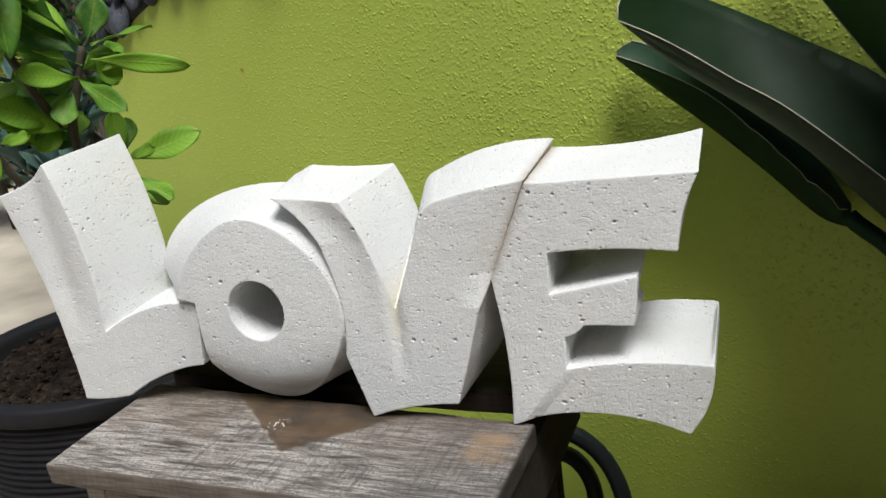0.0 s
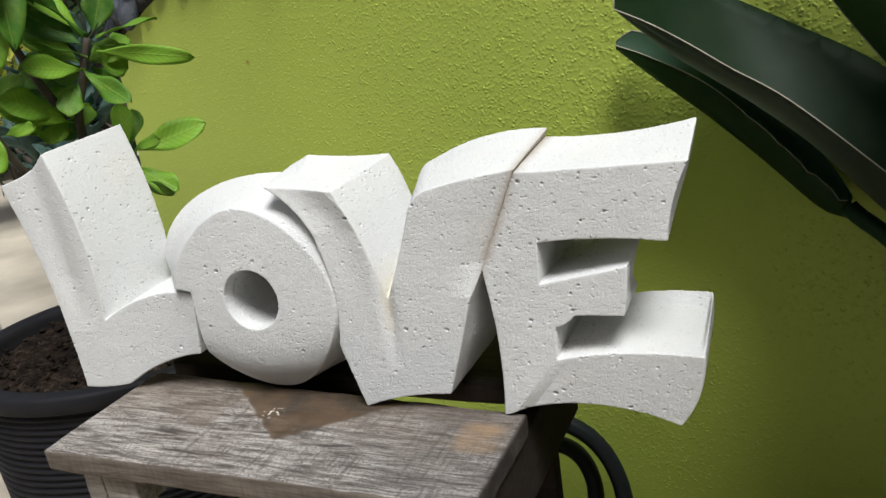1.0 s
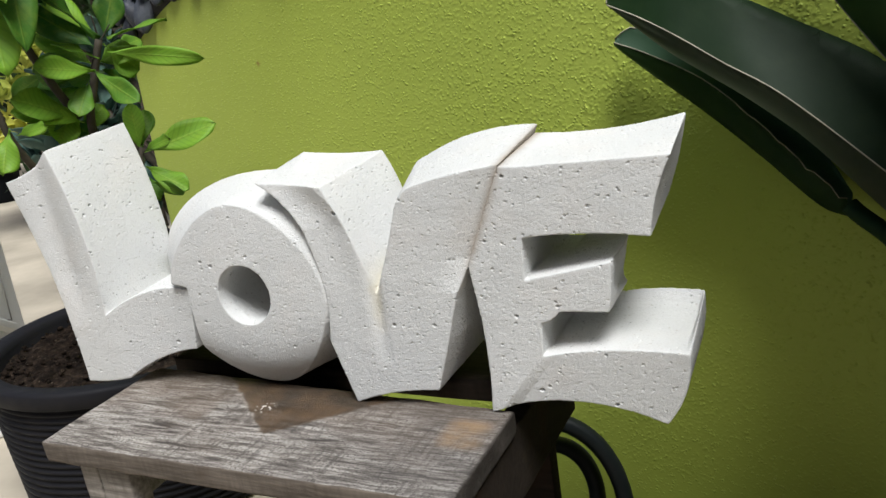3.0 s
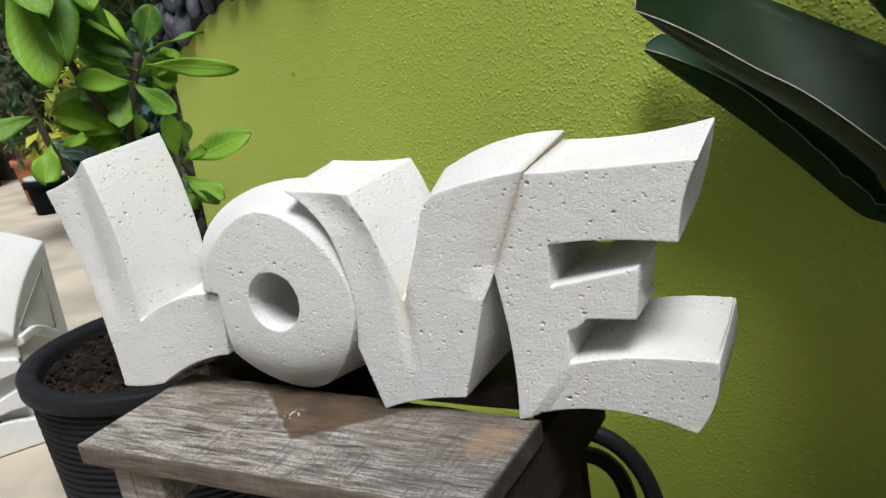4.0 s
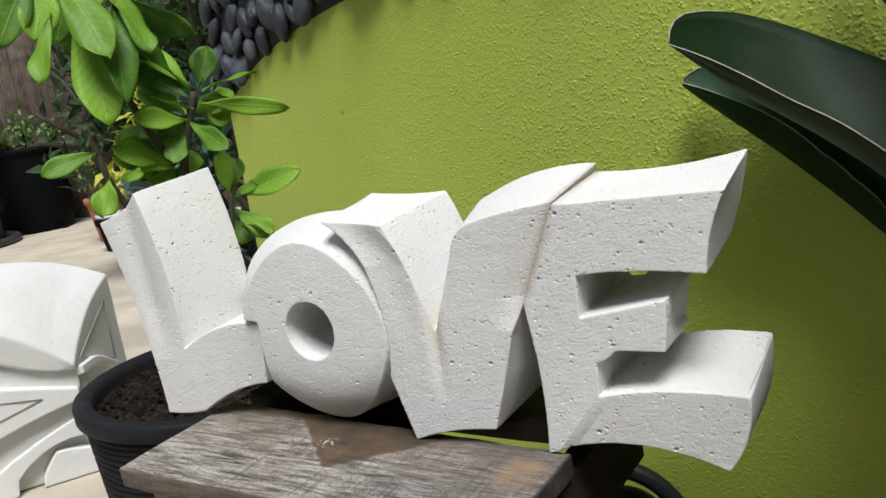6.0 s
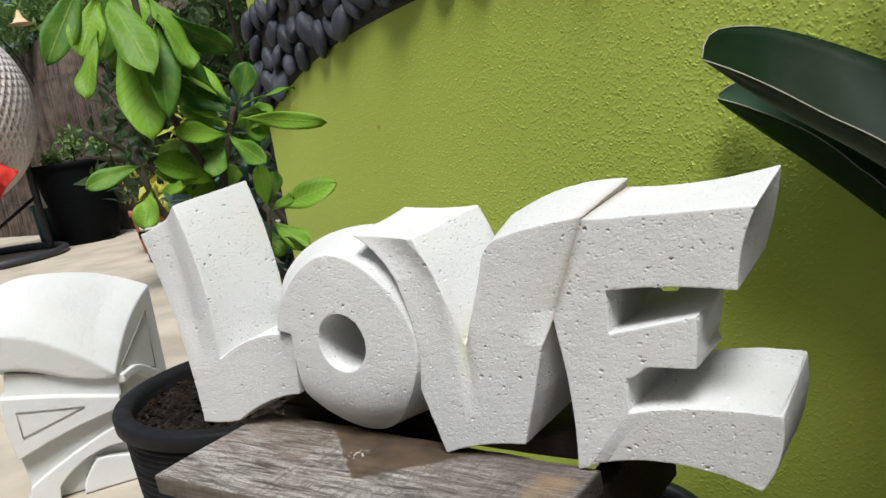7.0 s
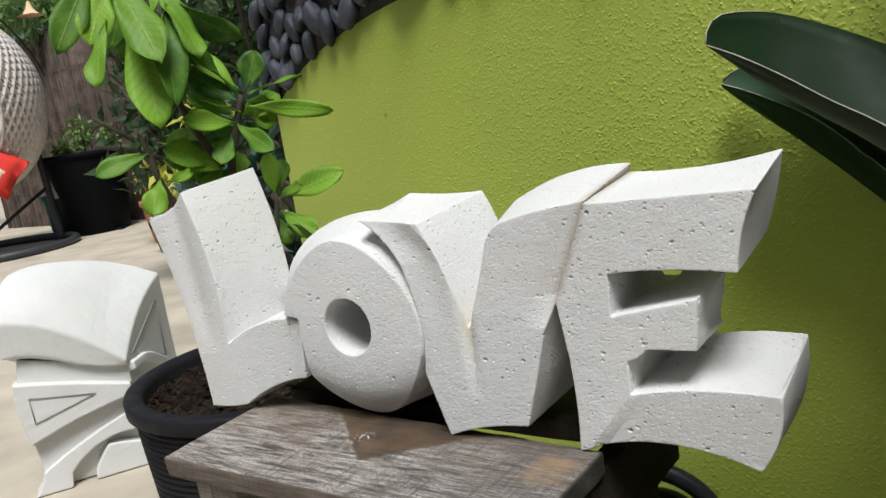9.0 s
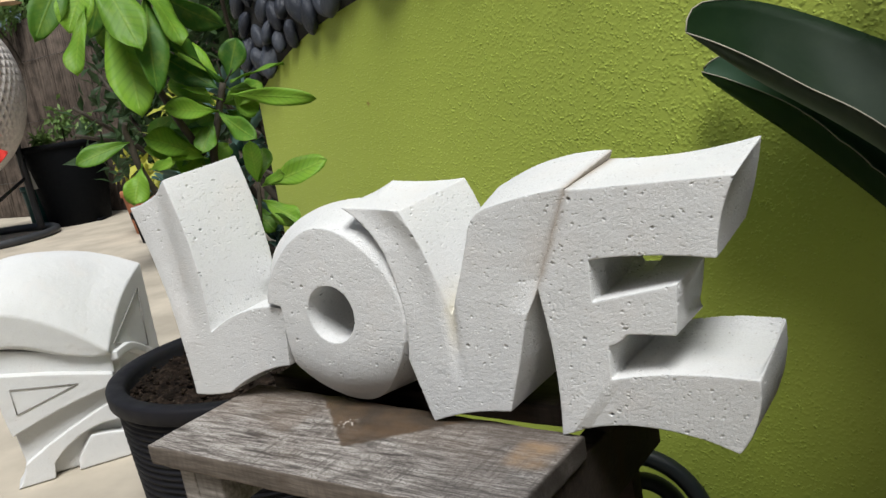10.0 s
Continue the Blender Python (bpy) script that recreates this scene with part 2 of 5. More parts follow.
SAWN = sawn_plank()
PLANK = weathered_wood("weathered_grey_timber", (0.46, 0.42, 0.38), (0.13, 0.115, 0.10), (0.17, 0.105, 0.055), 0.60)
EDGE = weathered_wood("darker_plank_edge", (0.21, 0.175, 0.145), (0.075, 0.062, 0.050), (0.07, 0.05, 0.035), 0.6)
# crate timber coloured dark for the shade under the sculpture and at its end
DARKWOOD = weathered_wood("shaded_dark_timber", (0.036, 0.025, 0.018), (0.012, 0.009, 0.007), (0.03, 0.015, 0.008), 0.55)
POTBLACK = plastic("black_ridged_plastic", (0.013, 0.013, 0.016), 0.6, (0.022, 0.018, 0.017), 0.16)
TUB = plastic("black_tub_plastic", (0.004, 0.0048, 0.006), 0.65, (0.006, 0.007, 0.008), 0.08)
HOSE = plastic("dark_hose_rubber", (0.012, 0.017, 0.018), 0.5, (0.022, 0.026, 0.026), 0.3)
STEEL = plastic("dark_powder_coated_steel", (0.035, 0.038, 0.042), 0.45, (0.06, 0.06, 0.06))
TEAL_POT = plastic("teal_plastic", (0.012, 0.075, 0.065), 0.5, (0.02, 0.06, 0.05), 0.3)
SOIL = potting_soil()
CONCRETE = plain("pale_concrete_paving", (0.45, 0.40, 0.32), 0.9, 0.22, 3.4, 0.3, 0.003)
def river_pebble():
    k = Mat("dark_river_pebble", 0.42, spec=0.5)
    tone = k.ramp(k.random(), [(0.0, (0.016, 0.019, 0.028)), (0.5, (0.030, 0.036, 0.052)), (1.0, (0.056, 0.064, 0.080))])
    k.color(k.mix(k.ramp(k.noise(2.2, 4.0), [(0.45, 0.0), (0.75, 0.4)]), tone, (0.13, 0.14, 0.16)))
    k.bump((k.noise(9, 4.0), 0.3, 0.05))
    return k.m


PEBBLE = river_pebble()
MORTAR = plain("dark_grout", (0.05, 0.048, 0.045), 0.95, 0.2, 60)
# grey that draws the shade of incised grooves on raised tubes
GROOVE = plain("groove_shade", (0.30, 0.29, 0.27), 0.95, 0.1, 60)
WICKER = plain("grey_wicker", (0.70, 0.65, 0.60), 0.8, 0.15, 40)
RENDERED = plain("brown_render", (0.16, 0.145, 0.13), 0.9, 0.08, 6)
REED = plain("brown_brushwood", (0.098, 0.076, 0.060), 0.9, 0.5, 9, 0.6, 0.004)
TERRACOTTA = plain("terracotta", (0.42, 0.16, 0.08), 0.85, 0.15, 25)
RED = plain("red_cushion_cloth", (0.62, 0.04, 0.03), 0.85, 0.1, 60)
CREAM = plain("cream_cushion_cloth", (0.72, 0.60, 0.46), 0.85, 0.08, 60)
BARK = plain("dark_green_bark", (0.050, 0.042, 0.030), 0.75, 0.35, 40, 0.6, 0.002)
PALE = plain("pale_plastic_label", (0.45, 0.46, 0.44), 0.6, 0.05, 30)
LEAF = leaf_green("glossy_shrub_leaf", (0.25, 0.47, 0.045), (0.045, 0.15, 0.022), (0.34, 0.45, 0.06))
STRELITZIA = leaf_green("dark_strelitzia_leaf", (0.018, 0.050, 0.020), (0.022, 0.056, 0.022), (0.034, 0.070, 0.028), 0.5, False, 0.25)
UNDERSIDE = leaf_green("pale_strelitzia_underside", (0.085, 0.105, 0.07), (0.095, 0.115, 0.075), (0.15, 0.145, 0.105), 0.55, False)
FLANK = leaf_green("green_strelitzia_flank", (0.05, 0.105, 0.035), (0.06, 0.12, 0.04), (0.09, 0.14, 0.05), 0.5, False)
# light falling into the lower leaf is put into this inside colour
TEAL = leaf_green("lit_bluish_inside", (0.085, 0.17, 0.115), (0.095, 0.18, 0.12), (0.14, 0.22, 0.16), 0.5, False)
MARGIN = plain("pale_leaf_margin", (0.36, 0.34, 0.26), 0.6, 0.2, 60)
SUCCULENT = leaf_green("grey_green_succulent", (0.12, 0.21, 0.17), (0.06, 0.13, 0.11), (0.20, 0.30, 0.24), 0.55, False)
# sunlight on the foliage is put into this lighter leaf colour
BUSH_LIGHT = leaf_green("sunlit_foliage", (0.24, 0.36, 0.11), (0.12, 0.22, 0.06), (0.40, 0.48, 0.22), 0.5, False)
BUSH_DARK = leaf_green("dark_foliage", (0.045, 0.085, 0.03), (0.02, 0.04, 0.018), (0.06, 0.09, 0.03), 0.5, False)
YELLOWLEAF = leaf_green("yellow_green_foliage", (0.48, 0.47, 0.07), (0.30, 0.36, 0.06), (0.60, 0.55, 0.12), 0.5, False)
FLOWER = plain("peach_flower", (0.72, 0.50, 0.30), 0.7, 0.1, 40)


# ---- building helpers ----
from mathutils import geometry, kdtree


def mesh_of(name, bm, material, smooth=True):
    me = bpy.data.meshes.new(name)
    bm.to_mesh(me)
    bm.free()
    me.materials.append(material)
    me.polygons.foreach_set("use_smooth", [smooth] * len(me.polygons))
    return me


def part(name, bm, material, parent=None, label="", smooth=True):
    ob = new(name, mesh_of(name, bm, material, smooth))
    if parent:
        ob.parent = parent
    if label:
        ob["label"] = label
    return ob


def thing(name, m, label, category, group="", kind=""):
    ob = new(name)
    ob.matrix_world = m
    ob.empty_display_size = 0.05
    return tagged(ob, label, category, group, kind)


def frame_of(origin, x, y, z):
    return Matrix(((x[0], y[0], z[0], origin[0]), (x[1], y[1], z[1], origin[1]), (x[2], y[2], z[2], origin[2]), (0, 0, 0, 1)))


def board(sx, sy, sz, at=(0, 0, 0), bevel=0.002, cuts=(1, 1, 1), rough=0.0, seed=0):
    """A sawn board with its corner at `at`, worn edges and slightly uneven faces."""
    bm = bmesh.new()
    bmesh.ops.create_cube(bm, size=1)
    for v in bm.verts:
        v.co = Vector(((v.co.x + 0.5) * sx, (v.co.y + 0.5) * sy, (v.co.z + 0.5) * sz))
    if bevel:
        bmesh.ops.bevel(bm, geom=bm.edges[:], offset=bevel, segments=2, affect="EDGES", profile=0.6)
    for axis, n in enumerate(cuts):
        size = (sx, sy, sz)[axis]
        for i in range(1, n):
            p, nrm = Vector(), Vector()
            p[axis], nrm[axis] = size * i / n, 1
            bmesh.ops.bisect_plane(bm, geom=bm.verts[:] + bm.edges[:] + bm.faces[:], plane_co=p, plane_no=nrm)
    for v in bm.verts:
        if rough:
            v.co += rough * noise.noise_vector(v.co * 45 + Vector((seed, 0, 0)))
        v.co += Vector(at)
    return bm


def lathe(profile, seg=64, wobble=None):
    """A turned body from (radius, height) pairs."""
    bm = bmesh.new()
    rings = []
    for r, z in profile:
        ring = []
        for i in range(seg):
            a = 2 * math.pi * i / seg
            rr, zz = (r, z) if wobble is None else wobble(r, z, a)
            ring.append(bm.verts.new((rr * math.cos(a), rr * math.sin(a), zz)))
        rings.append(ring)
    for p, q in zip(rings, rings[1:]):
        for i in range(seg):
            bm.faces.new((p[i], p[(i + 1) % seg], q[(i + 1) % seg], q[i]))
    return bm


def tube(points, radii, seg=10, closed=False):
    """A round stem along points."""
    bm = bmesh.new()
    pts = [Vector(p) for p in points]
    rings = []
    n = len(pts)
    for i, p in enumerate(pts):
        a = pts[(i - 1) % n] if closed else pts[max(i - 1, 0)]
        b = pts[(i + 1) % n] if closed else pts[min(i + 1, n - 1)]
        t = (b - a).normalized()
        u = t.orthogonal().normalized() if i == 0 else (rings[-1][1] - t * rings[-1][1].dot(t)).normalized()
        w = t.cross(u)
        r = radii[i] if hasattr(radii, "__len__") else radii
        rings.append(([bm.verts.new(p + r * (math.cos(k * 2 * math.pi / seg) * u + math.sin(k * 2 * math.pi / seg) * w)) for k in range(seg)], u))
    loops = [r[0] for r in rings]
    pairs = list(zip(loops, loops[1:])) + ([(loops[-1], loops[0])] if closed else [])
    for p, q in pairs:
        for k in range(seg):
            bm.faces.new((p[k], p[(k + 1) % seg], q[(k + 1) % seg], q[k]))
    if not closed:
        bm.faces.new(loops[0][::-1])
        bm.faces.new(loops[-1])
    return bm


def curve_points(points, n=8):
    """A smooth run through points."""
    p = [Vector(q) for q in points]
    p = [2 * p[0] - p[1]] + p + [2 * p[-1] - p[-2]]
    out = []
    for i in range(1, len(p) - 2):
        for k in range(n):
            t = k / n
            a, b, c, d = p[i - 1], p[i], p[i + 1], p[i + 2]
            out.append(0.5 * ((2 * b) + (c - a) * t + (2 * a - 5 * b + 4 * c - d) * t * t + (3 * b - a - 3 * c + d) * t ** 3))
    return out + [p[-2]]


def outline(corners, step=0.004, counts=None):
    """A closed outline of (x, z, bulge): each side bows to its left by bulge. counts: points on each side."""
    pts = []
    for side, ((x0, z0, b), (x1, z1, _)) in enumerate(zip(corners, corners[1:] + corners[:1])):
        dx, dz = x1 - x0, z1 - z0
        ln = math.hypot(dx, dz)
        cx, cz = (x0 + x1) / 2 - dz / ln * 2 * b, (z0 + z1) / 2 + dx / ln * 2 * b
        n = counts[side] if counts else max(1, int(ln / step))
        for i in range(n):
            t = i / n
            pts.append(((1 - t) ** 2 * x0 + 2 * t * (1 - t) * cx + t * t * x1, (1 - t) ** 2 * z0 + 2 * t * (1 - t) * cz + t * t * z1))
    return pts


def slab(front_pts, depth, back_pts=None, hole=None, power=None):
    """A carved slab: an outline taken back by depth to a second outline of as many points; power: how late each point moves over; hole: (x, z, radius, depth, inner radius)."""
    back_pts = back_pts or front_pts
    bm = bmesh.new()
    n, steps = len(front_pts), 10
    rings = []
    for j in range(steps + 1):
        u = j / steps
        rings.append([bm.verts.new((p[0] + (q[0] - p[0]) * u ** e, depth * u, p[1] + (q[1] - p[1]) * u ** e)) for p, q, e in zip(front_pts, back_pts, power or [1.0] * n)])
    for p, q in zip(rings, rings[1:]):
        for i in range(n):
            bm.faces.new((p[i], p[(i + 1) % n], q[(i + 1) % n], q[i]))
    loops = [rings[0]]
    if hole:
        hx, hz, hr, hd, hi = hole
        k = 48
        a = [bm.verts.new((hx + hr * math.cos(2 * math.pi * i / k), 0, hz + hr * math.sin(2 * math.pi * i / k))) for i in range(k)]
        last = a
        for u, r in ((0.15, hr * 0.99), (0.45, hi), (0.75, hi * 0.97), (0.93, hi * 0.75), (1.0, hi * 0.35)):
            b = [bm.verts.new((hx + r * math.cos(2 * math.pi * i / k) + 0.004 * u, hd * u, hz + r * math.sin(2 * math.pi * i / k) + 0.004 * u)) for i in range(k)]
            for i in range(k):
                bm.faces.new((last[i], last[(i + 1) % k], b[(i + 1) % k], b[i]))
            last = b
        bm.faces.new(last)
        loops.append(a)
    for group in (loops, [rings[-1]]):
        vs = [v for lp in group for v in lp]
        edges, start = [], 0
        for lp in group:
            m = len(lp)
            edges += [(start + i, start + (i + 1) % m) for i in range(m)]
            start += m
        res = geometry.delaunay_2d_cdt([Vector((v.co.x, v.co.z)) for v in vs], edges, [], 0, 1e-6)
        centre_ok = [Vector((v.co.x, v.co.z)) for v in group[0]]
        for f in res[2]:
            c = sum((res[0][i] for i in f), Vector((0, 0))) / 3
            if inside(c, centre_ok) and not (len(group) > 1 and (c - Vector((hole[0], hole[1]))).length < hole[2]):
                idx = [res[3][i][0] for i in f]
                bm.faces.new([vs[i] for i in idx])
    bmesh.ops.recalc_face_normals(bm, faces=bm.faces[:])
    return bm


def inside(c, loop):
    odd = False
    for p, q in zip(loop, loop[1:] + loop[:1]):
        if (p.y > c.y) != (q.y > c.y) and c.x < (q.x - p.x) * (c.y - p.y) / (q.y - p.y) + p.x:
            odd = not odd
    return odd


def carved(name, bm, material, parent, voxel=0.0007, warp=None, chip=0.00020, rounds=20, pits=0, seed=1):
    """A solid worn by carving: evenly remeshed, pitted, roughened, and bent by warp(x, y, z) -> shift."""
    me = bpy.data.meshes.new(name)
    bm.to_mesh(me)
    bm.free()
    tmp = new(name + "_block", me)
    rem = tmp.modifiers.new("remesh", "REMESH")
    rem.mode, rem.voxel_size = "VOXEL", voxel
    if rounds:
        sm = tmp.modifiers.new("smooth", "SMOOTH")
        sm.factor, sm.iterations = 0.5, rounds
    bpy.context.view_layer.update()
    out = bpy.data.meshes.new_from_object(tmp.evaluated_get(bpy.context.evaluated_depsgraph_get()))
    bpy.data.objects.remove(tmp)
    bpy.data.meshes.remove(me)
    n = len(out.vertices)
    co, nr = np.empty(n * 3), np.empty(n * 3)
    out.vertices.foreach_get("co", co)
    out.vertices.foreach_get("normal", nr)
    co, nr = co.reshape(-1, 3), nr.reshape(-1, 3)
    sink = np.zeros(n)
    if pits:
        tree = kdtree.KDTree(n)
        for i, p in enumerate(co.tolist()):
            tree.insert(p, i)
        tree.balance()
        rnd = random.Random(seed)
        for _ in range(pits):
            c = rnd.randrange(n)
            size = rnd.random()
            if size < 0.03:
                r = rnd.uniform(0.0013, 0.0019)
            elif size < 0.24:
                r = rnd.uniform(0.0008, 0.0012)
            else:
                r = rnd.uniform(0.0005, 0.0008)
            d, wide, slant = r * rnd.uniform(0.8, 1.7), rnd.uniform(0.9, 1.35), rnd.uniform(-0.4, 0.4)
            near_by = [i for _p, i, _d in tree.find_range(co[c], r * 2.1)]
            q = co[near_by] - co[c]
            flat = q - (q @ nr[c])[:, None] * nr[c]
            e = np.sqrt(((flat[:, 0] + slant * flat[:, 2]) / wide) ** 2 + flat[:, 1] ** 2 + (flat[:, 2] * 1.1) ** 2) / r
            sink[near_by] = np.maximum(sink[near_by], d * np.clip(1.25 - 1.25 * e ** 3, 0, 1))
    rng = np.random.default_rng(seed)
    wear = np.array([noise.noise(p * 70) + 0.6 * noise.noise(p * 190) + 0.7 * noise.noise(p * 430) for p in map(Vector, co.tolist())])
    co += nr * (chip * wear + 0.00007 * rng.standard_normal(n) - sink)[:, None]
    if warp is not None:
        co += warp(co[:, 0], co[:, 1], co[:, 2])
    out.vertices.foreach_set("co", co.ravel())
    out.name = name
    out.materials.clear()
    out.materials.append(material)
    out.polygons.foreach_set("use_smooth", [True] * len(out.polygons))
    ob = new(name, out)
    ob.parent = parent
    return ob


def leaf_mesh(length, width, fold=0.25, curl=0.15, petiole=0.12, blunt=0.62, nu=12, nv=6, seed=0):
    """A leaf along +y with its face to +z: obovate, creased along the midrib, curled at the tip."""
    bm = bmesh.new()
    uvl = bm.loops.layers.uv.new("UVMap")
    rnd = random.Random(seed)
    wav, ph, skew = rnd.uniform(0.06, 0.15), rnd.uniform(0, 6), rnd.uniform(-0.10, 0.10)
    grid = []
    for i in range(nu + 1):
        t = i / nu
        if t < petiole:
            w = 0.05
        else:
            q = (t - petiole) / (1 - petiole)
            w = max(0.05 if t < 0.3 else 0.0, math.sin(math.pi * q ** (math.log(0.5) / math.log(blunt))) ** 0.58 if q < 1 else 0.0)
        row = []
        for j in range(nv + 1):
            s = 2 * j / nv - 1
            x = s * w * width / 2 * (1 + 0.05 * math.sin(11 * t + ph + 3 * s)) + skew * length * t * (1 - t)
            z = abs(s) * w * width / 2 * fold - curl * length * t * t + wav * width * abs(s) * math.sin(9 * t + ph + 2 * s)
            row.append((bm.verts.new((x, t * length, z)), (j / nv, t)))
        grid.append(row)
    for a, b in zip(grid, grid[1:]):
        for j in range(nv):
            q = (a[j], a[j + 1], b[j + 1], b[j])
            f = bm.faces.new([v for v, _ in q])
            for lp, (_, uv) in zip(f.loops, q):
                lp[uvl].uv = uv
    bmesh.ops.remove_doubles(bm, verts=bm.verts[:], dist=0.00002)
    top = bm.faces[:]
    bmesh.ops.solidify(bm, geom=top, thickness=0.0006)
    return bm


def aim(a, b, face, roll):
    """The pose of a leaf from a to b whose upper side looks to `face`, turned about its length by roll."""
    a, b = Vector(a), Vector(b)
    y = (b - a).normalized()
    z = Vector(face) - a
    z = (z - y * z.dot(y)).normalized()
    m = Matrix((y.cross(z), y, z)).transposed().to_4x4()
    return Matrix.Translation(a) @ m @ Matrix.Rotation(radians(roll), 4, "Y")


# ---- ground, walls, fence ----
def build_ground():
    bm = bmesh.new()
    n = 60
    vs = [[None] * (n + 1) for _ in range(n + 1)]
    for i in range(n + 1):
        for j in range(n + 1):
            u, v = 2 * i / n - 1, 2 * j / n - 1
            x, y = 400 * u * abs(u) ** 2, 400 * v * abs(v) ** 2
            vs[i][j] = bm.verts.new((x - 2, y + 3, 0.004 * noise.noise((x * 2, y * 2, 0)) - 0.002))
    for i in range(n):
        for j in range(n):
            bm.faces.new((vs[i][j], vs[i + 1][j], vs[i + 1][j + 1], vs[i][j + 1]))
    tagged(part("ground", bm, CONCRETE), "pale worn concrete patio paving", "ground", kind="structure")


WALL_O, WALL_T, WALL_N = Vector((-0.0169, 1.0933, 0)), Vector((0.8223, -0.5690, 0)), Vector((0.5690, 0.8223, 0))
WALL_M = frame_of(WALL_O, WALL_T, WALL_N, (0, 0, 1))


def build_wall():
    """Local x runs along the wall, y into it."""
    x0, x1, h, th = -0.729, 1.7, 1.45, 0.14
    xs = np.concatenate((np.linspace(x0, 0.59, 940), np.linspace(0.61, x1, 40)))
    zs = np.concatenate((np.linspace(0, 0.10, 4), np.linspace(0.102, 1.00, 640), np.linspace(1.02, h, 14)))
    nx, nz = len(xs), len(zs)
    # separate roller-stipple grains in loose drifts on a smooth, slightly wavy coat
    rng = np.random.default_rng(7)
    coat = np.zeros((nx, nz))
    gx, gz = rng.uniform(x0, 0.60, 64000), rng.uniform(0.13, 1.0, 64000)
    for px, pz in zip(gx.tolist(), gz.tolist()):
        drift = 0.6 + 0.5 * noise.noise((px * 9, pz * 9, 2.0)) + 0.25 * (pz - 0.55) + 0.35 * min(0.0, px + 0.15)
        if rng.random() > drift:
            continue
        rx, rz = rng.uniform(0.0014, 0.0022), rng.uniform(0.0012, 0.0018)
        hh, tilt = rng.uniform(0.0002, 0.0010) * min(1.25, max(0.32, 0.92 + 1.0 * px)), rng.uniform(-0.9, 0.9)
        i0, i1 = np.searchsorted(xs, (px - 0.005, px + 0.005))
        k0, k1 = np.searchsorted(zs, (pz - 0.005, pz + 0.005))
        dx, dz = xs[i0:i1, None] - px, zs[None, k0:k1] - pz
        e = 1 - ((dx + tilt * dz) / rx) ** 2 - (dz / rz) ** 2
        coat[i0:i1, k0:k1] = np.maximum(coat[i0:i1, k0:k1], hh * np.clip(e, 0, 1) ** 1.1)

    def grain(i, k, x, z):
        return coat[i, k] + 0.0007 * noise.noise((x * 5, z * 5, 9.0))

    verts = [(x, -grain(i, k, x, z), z) for i, x in enumerate(xs.tolist()) for k, z in enumerate(zs.tolist())]
    faces = [(i * nz + k, (i + 1) * nz + k, (i + 1) * nz + k + 1, i * nz + k + 1) for i in range(nx - 1) for k in range(nz - 1)]
    for loop in ([i * nz + nz - 1 for i in range(nx)], list(range(nz - 1, -1, -1)), list(range((nx - 1) * nz, nx * nz))):
        rear = len(verts)
        verts += [(verts[i][0], th, verts[i][2]) for i in loop]
        faces += [(loop[i], rear + i, rear + i + 1, loop[i + 1]) for i in range(len(loop) - 1)]
    me = bpy.data.meshes.new("wall_lime")
    me.from_pydata(verts, [], faces)
    me.polygons.foreach_set("use_smooth", [True] * len(me.polygons))
    me.materials.append(LIME)
    ob = new("wall_lime", me)
    ob.matrix_world = WALL_M
    tagged(ob, "lime green garden wall with rough stippled paint", "wall", kind="structure")
    back = part("wall_lime_back", board(x1 - x0 - 0.01, 0.02, h - 0.01, (x0 + 0.005, th - 0.01, 0), 0), LIME)
    back.matrix_world = WALL_M
    # added out of view, only to shade the right of the lime wall
    side = part("shade_wall", board(0.14, 0.38, 0.90, (0.62, -0.38, 0), 0.004), RENDERED)
    side.matrix_world = WALL_M
    tagged(side, "plain brown wall added out of view to shade the lime wall", "wall", kind="structure")
    tagged(back, "rear face of the lime green garden wall", "wall", kind="structure")
    return ob


